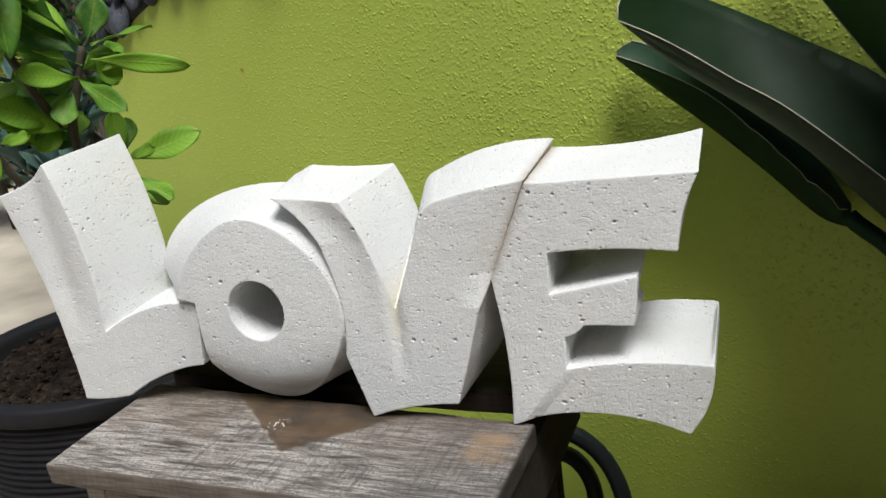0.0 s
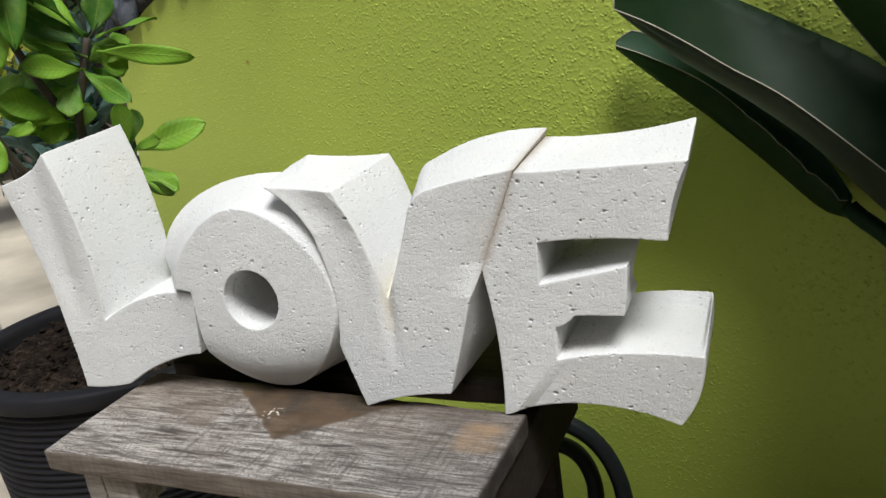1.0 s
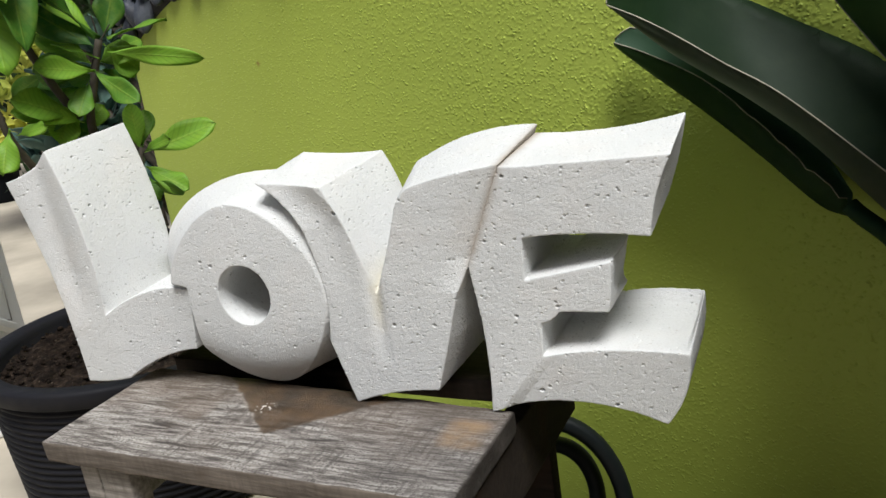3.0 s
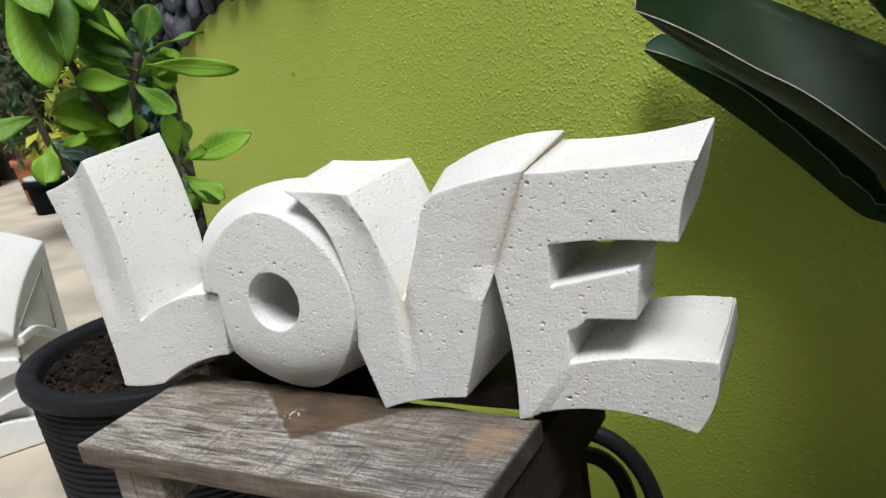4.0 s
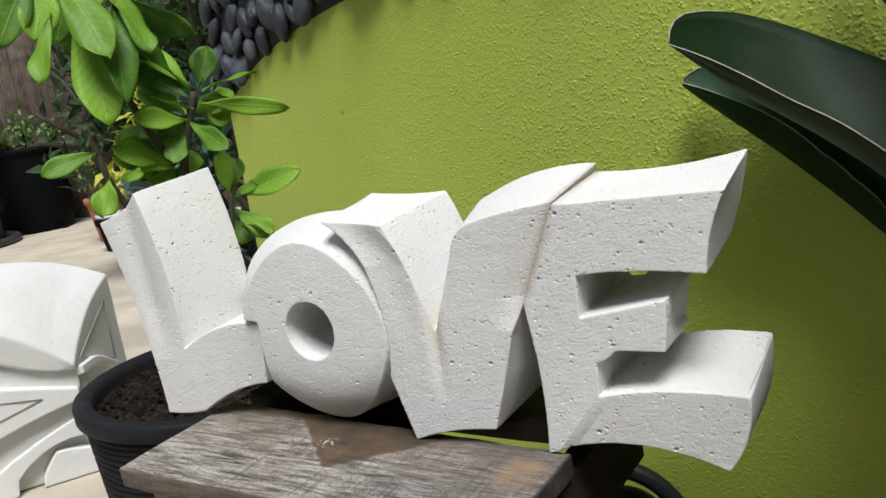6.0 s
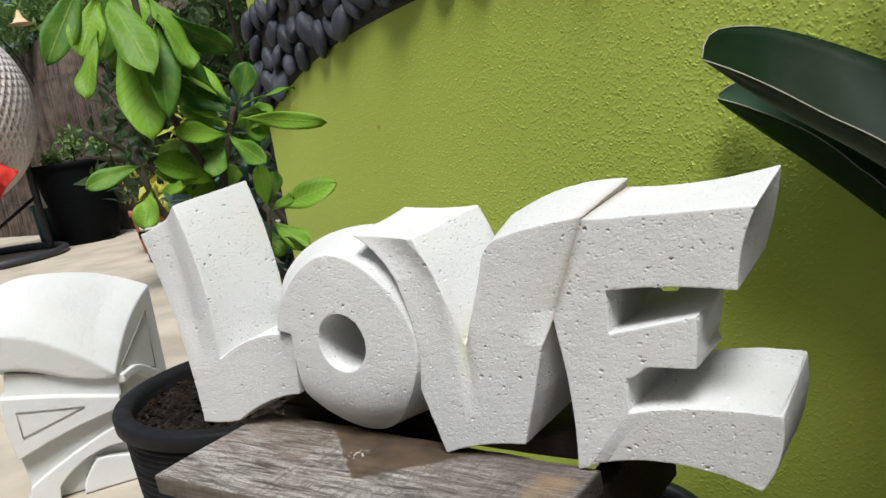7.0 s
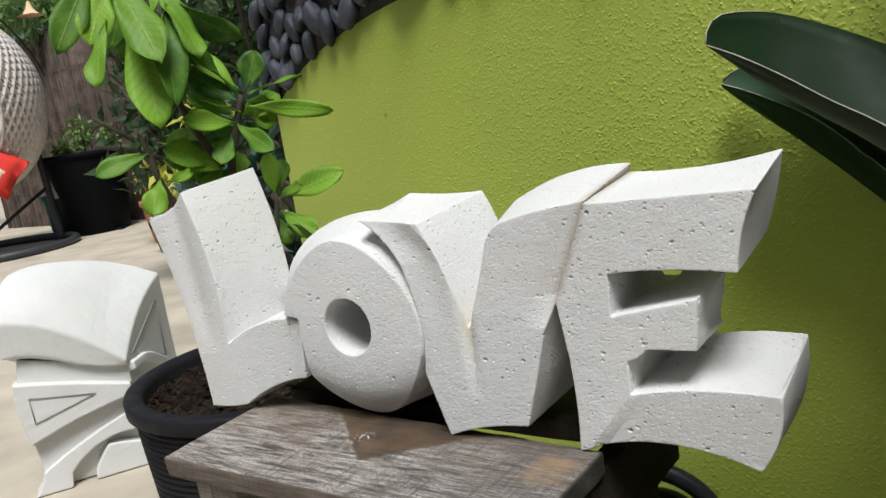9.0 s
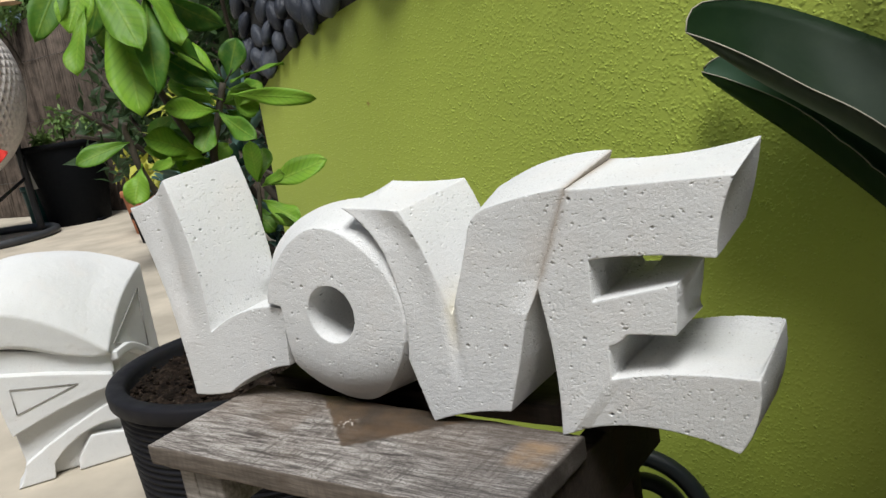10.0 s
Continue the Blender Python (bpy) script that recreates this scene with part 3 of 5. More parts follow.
def build_pebbles(wall):
    """A sweeping band of river pebbles set on edge in dark grout."""
    rnd = random.Random(11)

    def low(x):
        return 0.722 + 0.152 * (1 - math.exp(-(x + 0.735) / 0.22)) + 0.02 * (x + 0.735)

    def high(x):
        return 0.914 + 0.25 * (x + 0.735)

    bed = bmesh.new()
    xs = [-0.728 + 0.015 * i for i in range(80)]
    a = [bed.verts.new((x, -0.005, low(x) + 0.004)) for x in xs]
    b = [bed.verts.new((x, -0.005, min(high(x), 1.30))) for x in xs]
    a2 = [bed.verts.new((x, 0.002, low(x) - 0.004)) for x in xs]
    b2 = [bed.verts.new((x, 0.002, min(high(x), 1.30) + 0.008)) for x in xs]
    for i in range(len(xs) - 1):
        for p, q in ((a, b), (a2, a), (b, b2)):
            bed.faces.new((p[i], p[i + 1], q[i + 1], q[i]))
    part("grout_bed", bed, MORTAR, wall, "dark grout bed of a pebble band")
    meshes = []
    for k in range(9):
        bm = bmesh.new()
        bmesh.ops.create_icosphere(bm, subdivisions=3, radius=1)
        for v in bm.verts:
            v.co *= 1 + 0.20 * noise.noise(v.co * 0.9 + Vector((k * 7.3, 0, 0))) + 0.03 * noise.noise(v.co * 3 + Vector((k * 3.1, 5, 0)))
        meshes.append(mesh_of("pebble", bm, PEBBLE))
    placed = []
    tries = 0
    while tries < 14000 and len(placed) < 290:
        tries += 1
        x = rnd.uniform(-0.722, 0.35)
        z = rnd.uniform(low(x) + 0.014, min(high(x), 1.25) - 0.005)
        if any(((x - px) / 0.0285) ** 2 + ((z - pz) / 0.044) ** 2 < 1 for px, pz in placed):
            continue
        placed.append((x, z))
        ob = new("pebble", rnd.choice(meshes))
        ob.parent = wall
        s = rnd.uniform(0.85, 1.12)
        ob.matrix_basis = pose(x, -0.009 - rnd.uniform(0, 0.005), z, rnd.uniform(-20, 20), rnd.uniform(-42, 34), rnd.uniform(-45, 45)) @ Matrix.Diagonal((0.0178 * s * rnd.uniform(0.80, 1.15), 0.013 * s, 0.0295 * s * rnd.uniform(0.85, 1.15), 1))


def build_bed():
    """Unseen planted soil strip at the lime wall's foot, added to cut bounced light."""
    rows = [[(0.45 + 0.025 * i, -0.47 + 0.0235 * j) for j in range(21)] for i in range(-26, 51)]
    bm = bmesh.new()
    vs = [[bm.verts.new((x, y, 0.004 + 0.03 * min(1, 8 * (y + 0.47)) + 0.012 * noise.noise((x * 14, y * 14, 1.0)) * min(1, 8 * (y + 0.47)))) for x, y in row] for row in rows]
    for a, b in zip(vs, vs[1:]):
        for j in range(20):
            bm.faces.new((a[j], b[j], b[j + 1], a[j + 1]))
    ob = part("garden_bed", bm, SOIL)
    ob.matrix_world = WALL_M
    tagged(ob, "unseen dark soil bed added along the foot of the lime wall", "garden bed", kind="structure")


def build_unseen_wall():
    """Added unseen wall that closes the place behind the camera and cuts low sky."""
    w = part("wall_unseen", board(7.0, 0.15, 2.7, (-3.0, -2.4, 0), 0.004), RENDERED)
    tagged(w, "plain brown wall added unseen behind the camera to cut low sky light", "wall", kind="structure")


FENCE_O, FENCE_T = Vector((-4.55, 6.45, 0)), Vector((0.945, -0.327, 0))


def build_fence():
    """Brushwood screening: thousands of thin upright twigs on wires."""
    m = frame_of(FENCE_O, FENCE_T, (0.327, 0.945, 0), (0, 0, 1))
    top = thing("brushwood_fence", m, "weathered brown brushwood screening fence wired upright", "fence", kind="structure")
    rnd = random.Random(5)
    bm = bmesh.new()
    for i in range(2600):
        x = rnd.uniform(-2.2, 5.5)
        h = rnd.uniform(1.70, 1.82)
        w, dep, lean = rnd.uniform(0.004, 0.011), rnd.uniform(-0.02, 0.02), rnd.uniform(-0.03, 0.03)
        mid = rnd.uniform(-0.012, 0.012)
        ring = []
        for z, dx in ((0, 0), (h * 0.5, lean * 0.5 + mid), (h, lean)):
            ring.append([bm.verts.new((x + dx + w * c, dep + w * s, z)) for c, s in ((-1, 0), (0, -1), (1, 0), (0, 1))])
        for p, q in zip(ring, ring[1:]):
            for k in range(4):
                bm.faces.new((p[k], p[(k + 1) % 4], q[(k + 1) % 4], q[k]))
        bm.faces.new(ring[-1])
    tagged(part("twigs", bm, REED, top), kind="stuff")
    for z in (0.35, 0.9, 1.45):
        part("wire", tube([(-2.2, -0.03, z), (5.5, -0.03, z)], 0.002, 6), STEEL, top)
    part("backing", board(7.7, 0.02, 1.68, (-2.2, 0.03, 0), 0.004), REED, top)


# ---- the carved word on its crate ----
WORD_M = frame_of((-0.1095, 0.6906, 0.3864), (0.9406, -0.3388, 0.019), (0.339, 0.9406, -0.0115), (-0.014, 0.0173, 0.9998))


def near(y):
    return np.clip(1 - y / 0.06, 0, 1)


def build_word():
    top = thing("carved_word_sculpture", WORD_M, "white porous concrete letters LOVE carved from one block on a crate", "sculpture")

    def lift(y, d):
        out = np.zeros((len(y), 3))
        out[:, 1] = near(y) * d
        return out

    def pair(front, back):
        counts = [max(1, int(math.hypot(q[0] - p[0], q[1] - p[1]) / 0.004)) for p, q in zip(front, front[1:] + front[:1])]
        return outline(front, counts=counts), outline(back, counts=counts)

    # L: slender leaning stem with a hollowed face and a short curved foot
    f, b = pair([(-0.393, 0.234, -0.005), (-0.325, 0.264, 0.012), (-0.297, 0.083, 0.011), (-0.174, 0.1125, 0.0), (-0.184, 0.047, -0.006),
                 (-0.285, 0.010, 0.002), (-0.348, 0.004, -0.009)],
                [(-0.383, 0.246, -0.004), (-0.312, 0.276, 0.009), (-0.284, 0.098, 0.010), (-0.174, 0.1135, 0.0), (-0.184, 0.047, -0.006),
                 (-0.285, 0.012, 0.002), (-0.340, 0.006, -0.009)])

    def ell_warp(x, y, z):
        stem = np.exp(-((x + 0.345 - 0.10 * (0.2 - z)) / 0.02) ** 2) * np.clip((z - 0.07) / 0.06, 0, 1)
        foot = np.clip((x + 0.30) / 0.12, 0, 1)
        return lift(y, 0.006 * stem + 0.008 * foot * np.sin(math.pi * np.clip((x + 0.30) / 0.13, 0, 1)))

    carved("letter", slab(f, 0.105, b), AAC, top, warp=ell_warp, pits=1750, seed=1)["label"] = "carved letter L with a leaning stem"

    # O: rounded disc, much wider at its back, with a blind conical hole
    f, b, late = [], [], []
    for i in range(180):
        a = -2 * math.pi * i / 180 + math.pi
        x, z = -0.1040 + 0.0900 * math.cos(a + 0.10 * math.sin(2 * a)), 0.1065 + (0.0915 if a > 0 or a < -math.pi else 0.1005) * math.sin(a)
        f.append((max(x, -0.1735) if z < 0.1185 else x, z))
        x, z = -0.130 + 0.165 * math.cos(a), 0.106 + 0.1045 * math.sin(a)
        b.append((x if z > 0.1185 else max(x, -0.1735), max(z, 0.002)))
        late.append(1.0 - 0.66 * min(1, max(0, (x + 0.14) / 0.10)) * min(1, max(0, (z - 0.07) / 0.05)))

    def oh_warp(x, y, z):
        r = np.hypot(x + 0.1025, z - 0.1065) / 0.09
        low = np.clip((0.090 - z) / 0.085, 0, 1)
        return lift(y, -0.005 + 0.003 * r ** 2 + 0.024 * low ** 2.2 * np.clip(r, 0, 1) ** 3)

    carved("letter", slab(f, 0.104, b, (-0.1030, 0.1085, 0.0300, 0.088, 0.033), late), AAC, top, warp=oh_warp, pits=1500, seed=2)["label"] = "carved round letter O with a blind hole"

    # V: two flared arms, the first one curling forwards over the O
    f, b = pair([(-0.0668, 0.2170, 0.0), (-0.035, 0.2130, 0.0), (0.0035, 0.2095, 0.004), (0.0385, 0.106, -0.0015), (0.0705, 0.183, 0.005), (0.095, 0.206, 0.002), (0.168, 0.2170, 0.0),
                 (0.1320, 0.1350, 0.0), (0.1175, 0.105, 0.0), (0.1040, 0.0625, 0.0), (0.0885, 0.017, -0.004), (0.0005, 0.0, 0.0), (-0.0175, 0.0625, -0.0015), (-0.0120, 0.111, -0.0015), (-0.0235, 0.1715, -0.004)],
                [(-0.1020, 0.2160, 0.0), (-0.078, 0.2262, -0.002), (0.0130, 0.2215, 0.002), (0.033, 0.168, 0.0), (0.040, 0.188, 0.006), (0.060, 0.213, 0.008), (0.1735, 0.2338, 0.0),
                 (0.1345, 0.143, 0.0), (0.134, 0.112, 0.0), (0.127, 0.075, 0.0), (0.096, 0.026, -0.003), (0.012, 0.004, 0.0), (-0.040, 0.066, 0.0), (-0.035, 0.111, 0.0), (-0.065, 0.1715, 0.0)])

    def vee_warp(x, y, z):
        edge = np.interp(z, [0.06, 0.111, 0.1715, 0.217], [-0.0175, -0.012, -0.0235, -0.0668])
        arm = np.clip((z - 0.06) / 0.10, 0, 1) * np.clip((0.036 - x) / 0.02, 0, 1)
        hollow = np.sin(math.pi * np.clip((x - edge) / 0.055, 0, 1))
        groove = np.exp(-((x - 0.0385) / 0.007) ** 2) * np.clip((z - 0.04) / 0.05, 0, 1)
        seam = np.exp(-((x - (0.132 + (z - 0.135) * 0.445)) / 0.019) ** 2) * np.clip((z - 0.11) / 0.03, 0, 1)
        return lift(y, arm * (0.004 * hollow - 0.003) + 0.004 * groove + 0.0075 * seam)

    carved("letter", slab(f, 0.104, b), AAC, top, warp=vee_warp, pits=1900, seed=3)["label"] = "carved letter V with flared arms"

    # E: three flared bars; the gaps between them keep their width until they close near the back
    front = [(0.1690, 0.2162, 0.0), (0.187, 0.2158, 0.0005), (0.3035, 0.2170, -0.0035), (0.2855, 0.1555, -0.003), (0.183, 0.1570, 0.0), (0.1825, 0.142, 0.0),
             (0.1812, 0.1215, 0.0), (0.188, 0.1230, 0.0), (0.204, 0.1262, 0.0), (0.210, 0.1275, 0.0), (0.2530, 0.1362, 0.001), (0.2485, 0.094, 0.0), (0.208, 0.0942, 0.002), (0.191, 0.0835, 0.0), (0.1905, 0.070, 0.0),
             (0.1895, 0.0545, 0.005), (0.3085, 0.0605, 0.006), (0.2865, -0.004, -0.0148), (0.1370, -0.001, -0.0050), (0.1318, 0.135, 0.0)]
    rear = [(0.1700, 0.2262, 0.0), (0.190, 0.2248, -0.0035), (0.3020, 0.2330, 0.002), (0.2832, 0.1645, 0.0), (0.187, 0.1655, 0.0), (0.187, 0.160, 0.0),
            (0.188, 0.1500, 0.0), (0.192, 0.1300, 0.0), (0.211, 0.1300, 0.0), (0.217, 0.150, 0.0), (0.2470, 0.150, 0.003), (0.2330, 0.080, 0.0), (0.222, 0.081, 0.0), (0.210, 0.080, 0.0), (0.210, 0.077, 0.0),
            (0.212, 0.072, 0.004), (0.3085, 0.0770, 0.007), (0.2860, -0.008, -0.012), (0.118, 0.006, 0.0), (0.1300, 0.143, 0.0)]
    f, b = pair(front, rear)
    late = []
    for i, (p, q) in enumerate(zip(front, front[1:] + front[:1])):
        n = max(1, int(math.hypot(q[0] - p[0], q[1] - p[1]) / 0.004))
        late += [1.0 + 8.0 * min(1, 4 * k / n) if i == 3 else 9.0 if 4 <= i <= 9 or 11 <= i <= 15 else 1.0 + 8.0 * abs(2 * k / n - 1) ** 3 if i == 10 else 1.0 for k in range(n)]

    def eee_warp(x, y, z):
        seam = np.exp(-((x - (0.132 + (z - 0.135) * 0.445)) / 0.009) ** 2) * np.clip((z - 0.11) / 0.03, 0, 1)
        bar = np.clip((x - 0.145 - z * 0.8) / 0.012, 0, 1) * np.clip((0.062 - z) / 0.06, 0, 1)
        turn = np.clip((x - 0.255) / 0.05, 0, 1) ** 2 * np.clip((z - 0.15) / 0.03, 0, 1)
        return lift(y, 0.002 * seam + 0.005 * bar + 0.004 * turn)

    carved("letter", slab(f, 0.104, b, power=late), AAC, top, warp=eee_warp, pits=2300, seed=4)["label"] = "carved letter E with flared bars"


CRATE_M = frame_of((-0.4215, 0.677, 0.3815), (0.9311, -0.3643, 0.0084), (0.3645, 0.9310, 0.0211), (-0.0155, -0.0166, 0.9997))


def build_crate():
    """Local x along the planks, y away, z = 0 at the plank tops."""
    top = thing("timber_crate", CRATE_M, "old weathered timber crate with gapped top planks", "crate")
    bm = board(0.441, 0.132, 0.022, (0, 0, -0.022), 0.0022, (110, 36, 3), 0.0009, 1)
    for v in bm.verts:
        v.co.y *= 1.22 - 0.19 * v.co.x / 0.441
    part("plank", bm, SAWN, top, "weathered grey sawn plank with a brown stain")
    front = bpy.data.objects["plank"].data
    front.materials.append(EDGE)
    # forward faces take the darker brown wood
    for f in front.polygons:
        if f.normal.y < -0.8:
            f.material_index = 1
    part("plank", board(0.441, 0.13, 0.022, (0, 0.185, -0.022), 0.0018, (40, 12, 2), 0.0007, 2), DARKWOOD, top, "timber plank coloured dark for the shade under the sculpture")
    for x in (0.028, 0.414):
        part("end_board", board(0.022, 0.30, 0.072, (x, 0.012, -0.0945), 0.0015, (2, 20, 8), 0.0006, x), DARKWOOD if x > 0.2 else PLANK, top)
    for x, y in ((0.052, 0.012), (0.36, 0.03), (0.052, 0.285), (0.37, 0.285)):
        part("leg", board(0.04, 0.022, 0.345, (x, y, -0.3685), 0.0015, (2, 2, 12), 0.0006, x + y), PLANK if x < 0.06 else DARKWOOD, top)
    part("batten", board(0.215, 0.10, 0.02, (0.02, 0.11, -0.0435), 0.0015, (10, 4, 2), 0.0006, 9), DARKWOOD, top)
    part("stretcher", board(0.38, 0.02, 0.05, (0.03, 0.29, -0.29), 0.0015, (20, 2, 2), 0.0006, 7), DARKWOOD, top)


# ---- big pot with a shrub ----
POT_C = Vector((-0.618, 1.295, 0))


def build_pot():
    top = thing("ridged_plant_pot", Matrix.Translation(POT_C), "large black ridged plastic pot with dark soil", "plant pot")
    rim_z, rim_r = 0.272, 0.264

    def wob(r, z, a):
        if z > rim_z - 0.035 or r < 0.17:
            return r, z
        d = 0.0026 * math.sin(z * 520 + 2.2 * math.sin(a * 2 + z * 18) + 1.3 * math.sin(a * 5))
        return r + d, z

    prof = [(0.0, 0.0), (0.228, 0.0), (0.234, 0.008)]
    prof += [(0.235 + (0.252 - 0.235) * (i / 90) ** 0.9, 0.01 + (rim_z - 0.04) * i / 90) for i in range(91)]
    prof += [(0.255, rim_z - 0.030), (rim_r - 0.001, rim_z - 0.028), (rim_r + 0.001, rim_z - 0.026), (rim_r + 0.002, rim_z - 0.006), (rim_r, rim_z - 0.0015), (rim_r - 0.005, rim_z)]
    prof += [(rim_r - 0.027, rim_z - 0.0015), (rim_r - 0.031, rim_z - 0.005), (rim_r - 0.033, rim_z - 0.014), (rim_r - 0.040, rim_z - 0.10), (0.0, rim_z - 0.10)]
    part("pot_wall", lathe(prof, 160, wob), POTBLACK, top)
    bm = bmesh.new()
    n = 90
    vs = {}
    for i in range(n + 1):
        for j in range(n + 1):
            x, y = (2 * i / n - 1) * 0.232, (2 * j / n - 1) * 0.232
            if x * x + y * y < 0.232 ** 2:
                p = Vector((x, y, 0))
                z = rim_z - 0.026 + 0.010 * noise.noise(p * 18) + 0.006 * noise.noise(p * 60) + 0.004 * noise.noise(p * 140)
                vs[i, j] = bm.verts.new((x, y, z))
    for i in range(n):
        for j in range(n):
            q = [vs.get(k) for k in ((i, j), (i + 1, j), (i + 1, j + 1), (i, j + 1))]
            if all(q):
                bm.faces.new(q)
    part("soil", bm, SOIL, top, "dark crumbly potting soil")
    rnd = random.Random(3)
    bm = bmesh.new()
    for _ in range(420):
        a, r = rnd.uniform(0, 6.283), 0.222 * math.sqrt(rnd.random())
        c = Vector((r * math.cos(a), r * math.sin(a), rim_z - 0.022 + rnd.uniform(-0.006, 0.006)))
        s = rnd.uniform(0.002, 0.007)
        g = bmesh.ops.create_icosphere(bm, subdivisions=1, radius=s)
        for v in g["verts"]:
            v.co = c + Vector((v.co.x * rnd.uniform(0.7, 1.4), v.co.y * rnd.uniform(0.7, 1.4), v.co.z * 0.7))
    tagged(part("soil_clumps", bm, SOIL, top), kind="stuff")


def build_shrub():
    base = POT_C + Vector((0.05, -0.02, 0.245))
    top = thing("potted_shrub", Matrix.Translation(base), "leafy green shrub with dark stems growing in the black pot", "shrub")

    def stem(points, radii):
        run = [p - base for p in curve_points(points, 6)]
        rr = [radii[0] + (radii[1] - radii[0]) * i / (len(run) - 1) for i in range(len(run))]
        part("stem", tube(run, [0.76 * r for r in rr], 9), BARK, top)

    fork = base + Vector((0.02, -0.06, 0.16))
    stem([base, fork], (0.012, 0.010))
    stem([fork, (-0.532, 1.136, 0.62), (-0.513, 1.135, 0.694), (-0.494, 1.141, 0.752)], (0.009, 0.007))
    stem([fork, (-0.59, 1.06, 0.60), (-0.603, 1.033, 0.692), (-0.599, 1.028, 0.715)], (0.008, 0.005))
    stem([(-0.545, 1.13, 0.65), (-0.560, 1.090, 0.727), (-0.573, 1.075, 0.801), (-0.590, 1.085, 0.955)], (0.008, 0.006))
    stem([fork, (-0.505, 1.19, 0.52), (-0.497, 1.198, 0.59)], (0.006, 0.004))
    stem([(-0.494, 1.141, 0.752), (-0.496, 1.139, 0.785)], (0.0018, 0.0012))
    stem([(-0.492, 1.141, 0.750), (-0.474, 1.141, 0.770)], (0.0016, 0.0012))
    count = [0]

    def shrub_leaf(a, b, width, roll):
        count[0] += 1
        a, b = Vector(a), Vector(b)
        ln = (b - a).length
        rnd = random.Random(count[0])
        sharp = rnd.uniform(0.56, 0.62) if ln > 0.12 else rnd.uniform(0.62, 0.70)
        bm = leaf_mesh(ln * 1.03, width, rnd.uniform(0.12, 0.3), rnd.uniform(0.02, 0.09), 0.06, sharp, 14, 6, count[0])
        ob = part("leaf", bm, LEAF, top)
        ob.matrix_basis = Matrix.Translation(-base) @ aim(a, b, (0.06, 0.0, 1.25), roll * rnd.choice((1, -1)) * 0.9)

    shrub_leaf((-0.487, 1.143, 0.755), (-0.466, 1.154, 0.814), 0.041, 0)
    shrub_leaf((-0.494, 1.140, 0.752), (-0.537, 1.085, 0.832), 0.038, 55)
    shrub_leaf((-0.483, 1.143, 0.752), (-0.408, 1.173, 0.770), 0.030, 70)
    shrub_leaf((-0.485, 1.139, 0.734), (-0.366, 1.173, 0.707), 0.028, 35)
    shrub_leaf((-0.502, 1.125, 0.711), (-0.436, 1.083, 0.668), 0.032, 27)
    shrub_leaf((-0.491, 1.145, 0.745), (-0.466, 1.187, 0.704), 0.048, 0)
    shrub_leaf((-0.497, 1.135, 0.727), (-0.539, 1.102, 0.756), 0.022, 62)
    shrub_leaf((-0.502, 1.125, 0.711), (-0.550, 1.062, 0.728), 0.034, 0)
    shrub_leaf((-0.506, 1.136, 0.717), (-0.595, 1.174, 0.776), 0.042, 0)
    shrub_leaf((-0.517, 1.129, 0.697), (-0.522, 1.089, 0.658), 0.034, 0)
    shrub_leaf((-0.536, 1.125, 0.643), (-0.593, 1.062, 0.676), 0.036, 0)
    shrub_leaf((-0.543, 1.137, 0.665), (-0.616, 1.142, 0.687), 0.030, 0)
    shrub_leaf((-0.552, 1.145, 0.665), (-0.572, 1.111, 0.623), 0.044, 0)
    shrub_leaf((-0.600, 1.030, 0.687), (-0.656, 0.980, 0.671), 0.031, 0)
    shrub_leaf((-0.592, 1.037, 0.653), (-0.597, 1.005, 0.602), 0.038, 0)
    shrub_leaf((-0.613, 1.061, 0.936), (-0.537, 1.008, 0.815), 0.056, 0)
    shrub_leaf((-0.553, 1.081, 0.895), (-0.527, 1.021, 0.756), 0.045, 22)
    shrub_leaf((-0.610, 1.085, 0.889), (-0.569, 1.025, 0.728), 0.067, 0)
    shrub_leaf((-0.622, 1.059, 0.937), (-0.638, 1.007, 0.853), 0.050, 0)
    shrub_leaf((-0.619, 1.028, 0.880), (-0.627, 0.979, 0.795), 0.035, 33)
    shrub_leaf((-0.641, 1.046, 0.951), (-0.669, 0.977, 0.846), 0.045, 11)
    shrub_leaf((-0.572, 1.092, 0.927), (-0.501, 1.060, 0.816), 0.045, 44)
    shrub_leaf((-0.569, 1.090, 0.911), (-0.473, 1.124, 0.829), 0.045, 64)
    shrub_leaf((-0.611, 1.112, 0.981), (-0.676, 1.102, 0.851), 0.045, 20)
    shrub_leaf((-0.492, 1.199, 0.582), (-0.386, 1.214, 0.613), 0.044, 0)
    shrub_leaf((-0.492, 1.200, 0.584), (-0.442, 1.175, 0.601), 0.022, 0)
    shrub_leaf((-0.496, 1.200, 0.589), (-0.495, 1.231, 0.643), 0.033, 0)
    shrub_leaf((-0.499, 1.198, 0.585), (-0.491, 1.182, 0.655), 0.031, 0)
    shrub_leaf((-0.494, 1.195, 0.561), (-0.430, 1.175, 0.526), 0.035, 0)
    shrub_leaf((-0.492, 1.191, 0.536), (-0.432, 1.163, 0.521), 0.024, 70)

    shrub_leaf((-0.504, 1.160, 0.756), (-0.578, 1.164, 0.837), 0.040, 30)
    shrub_leaf((-0.508, 1.156, 0.742), (-0.587, 1.155, 0.804), 0.050, 0)
    shrub_leaf((-0.515, 1.149, 0.715), (-0.598, 1.137, 0.720), 0.046, 20)
    shrub_leaf((-0.522, 1.143, 0.695), (-0.552, 1.140, 0.656), 0.038, 0)
    shrub_leaf((-0.544, 1.128, 0.647), (-0.581, 1.052, 0.691), 0.044, 0)
    shrub_leaf((-0.528, 1.135, 0.659), (-0.617, 1.120, 0.657), 0.050, 15)
    shrub_leaf((-0.509, 1.152, 0.721), (-0.468, 1.180, 0.737), 0.040, 0)
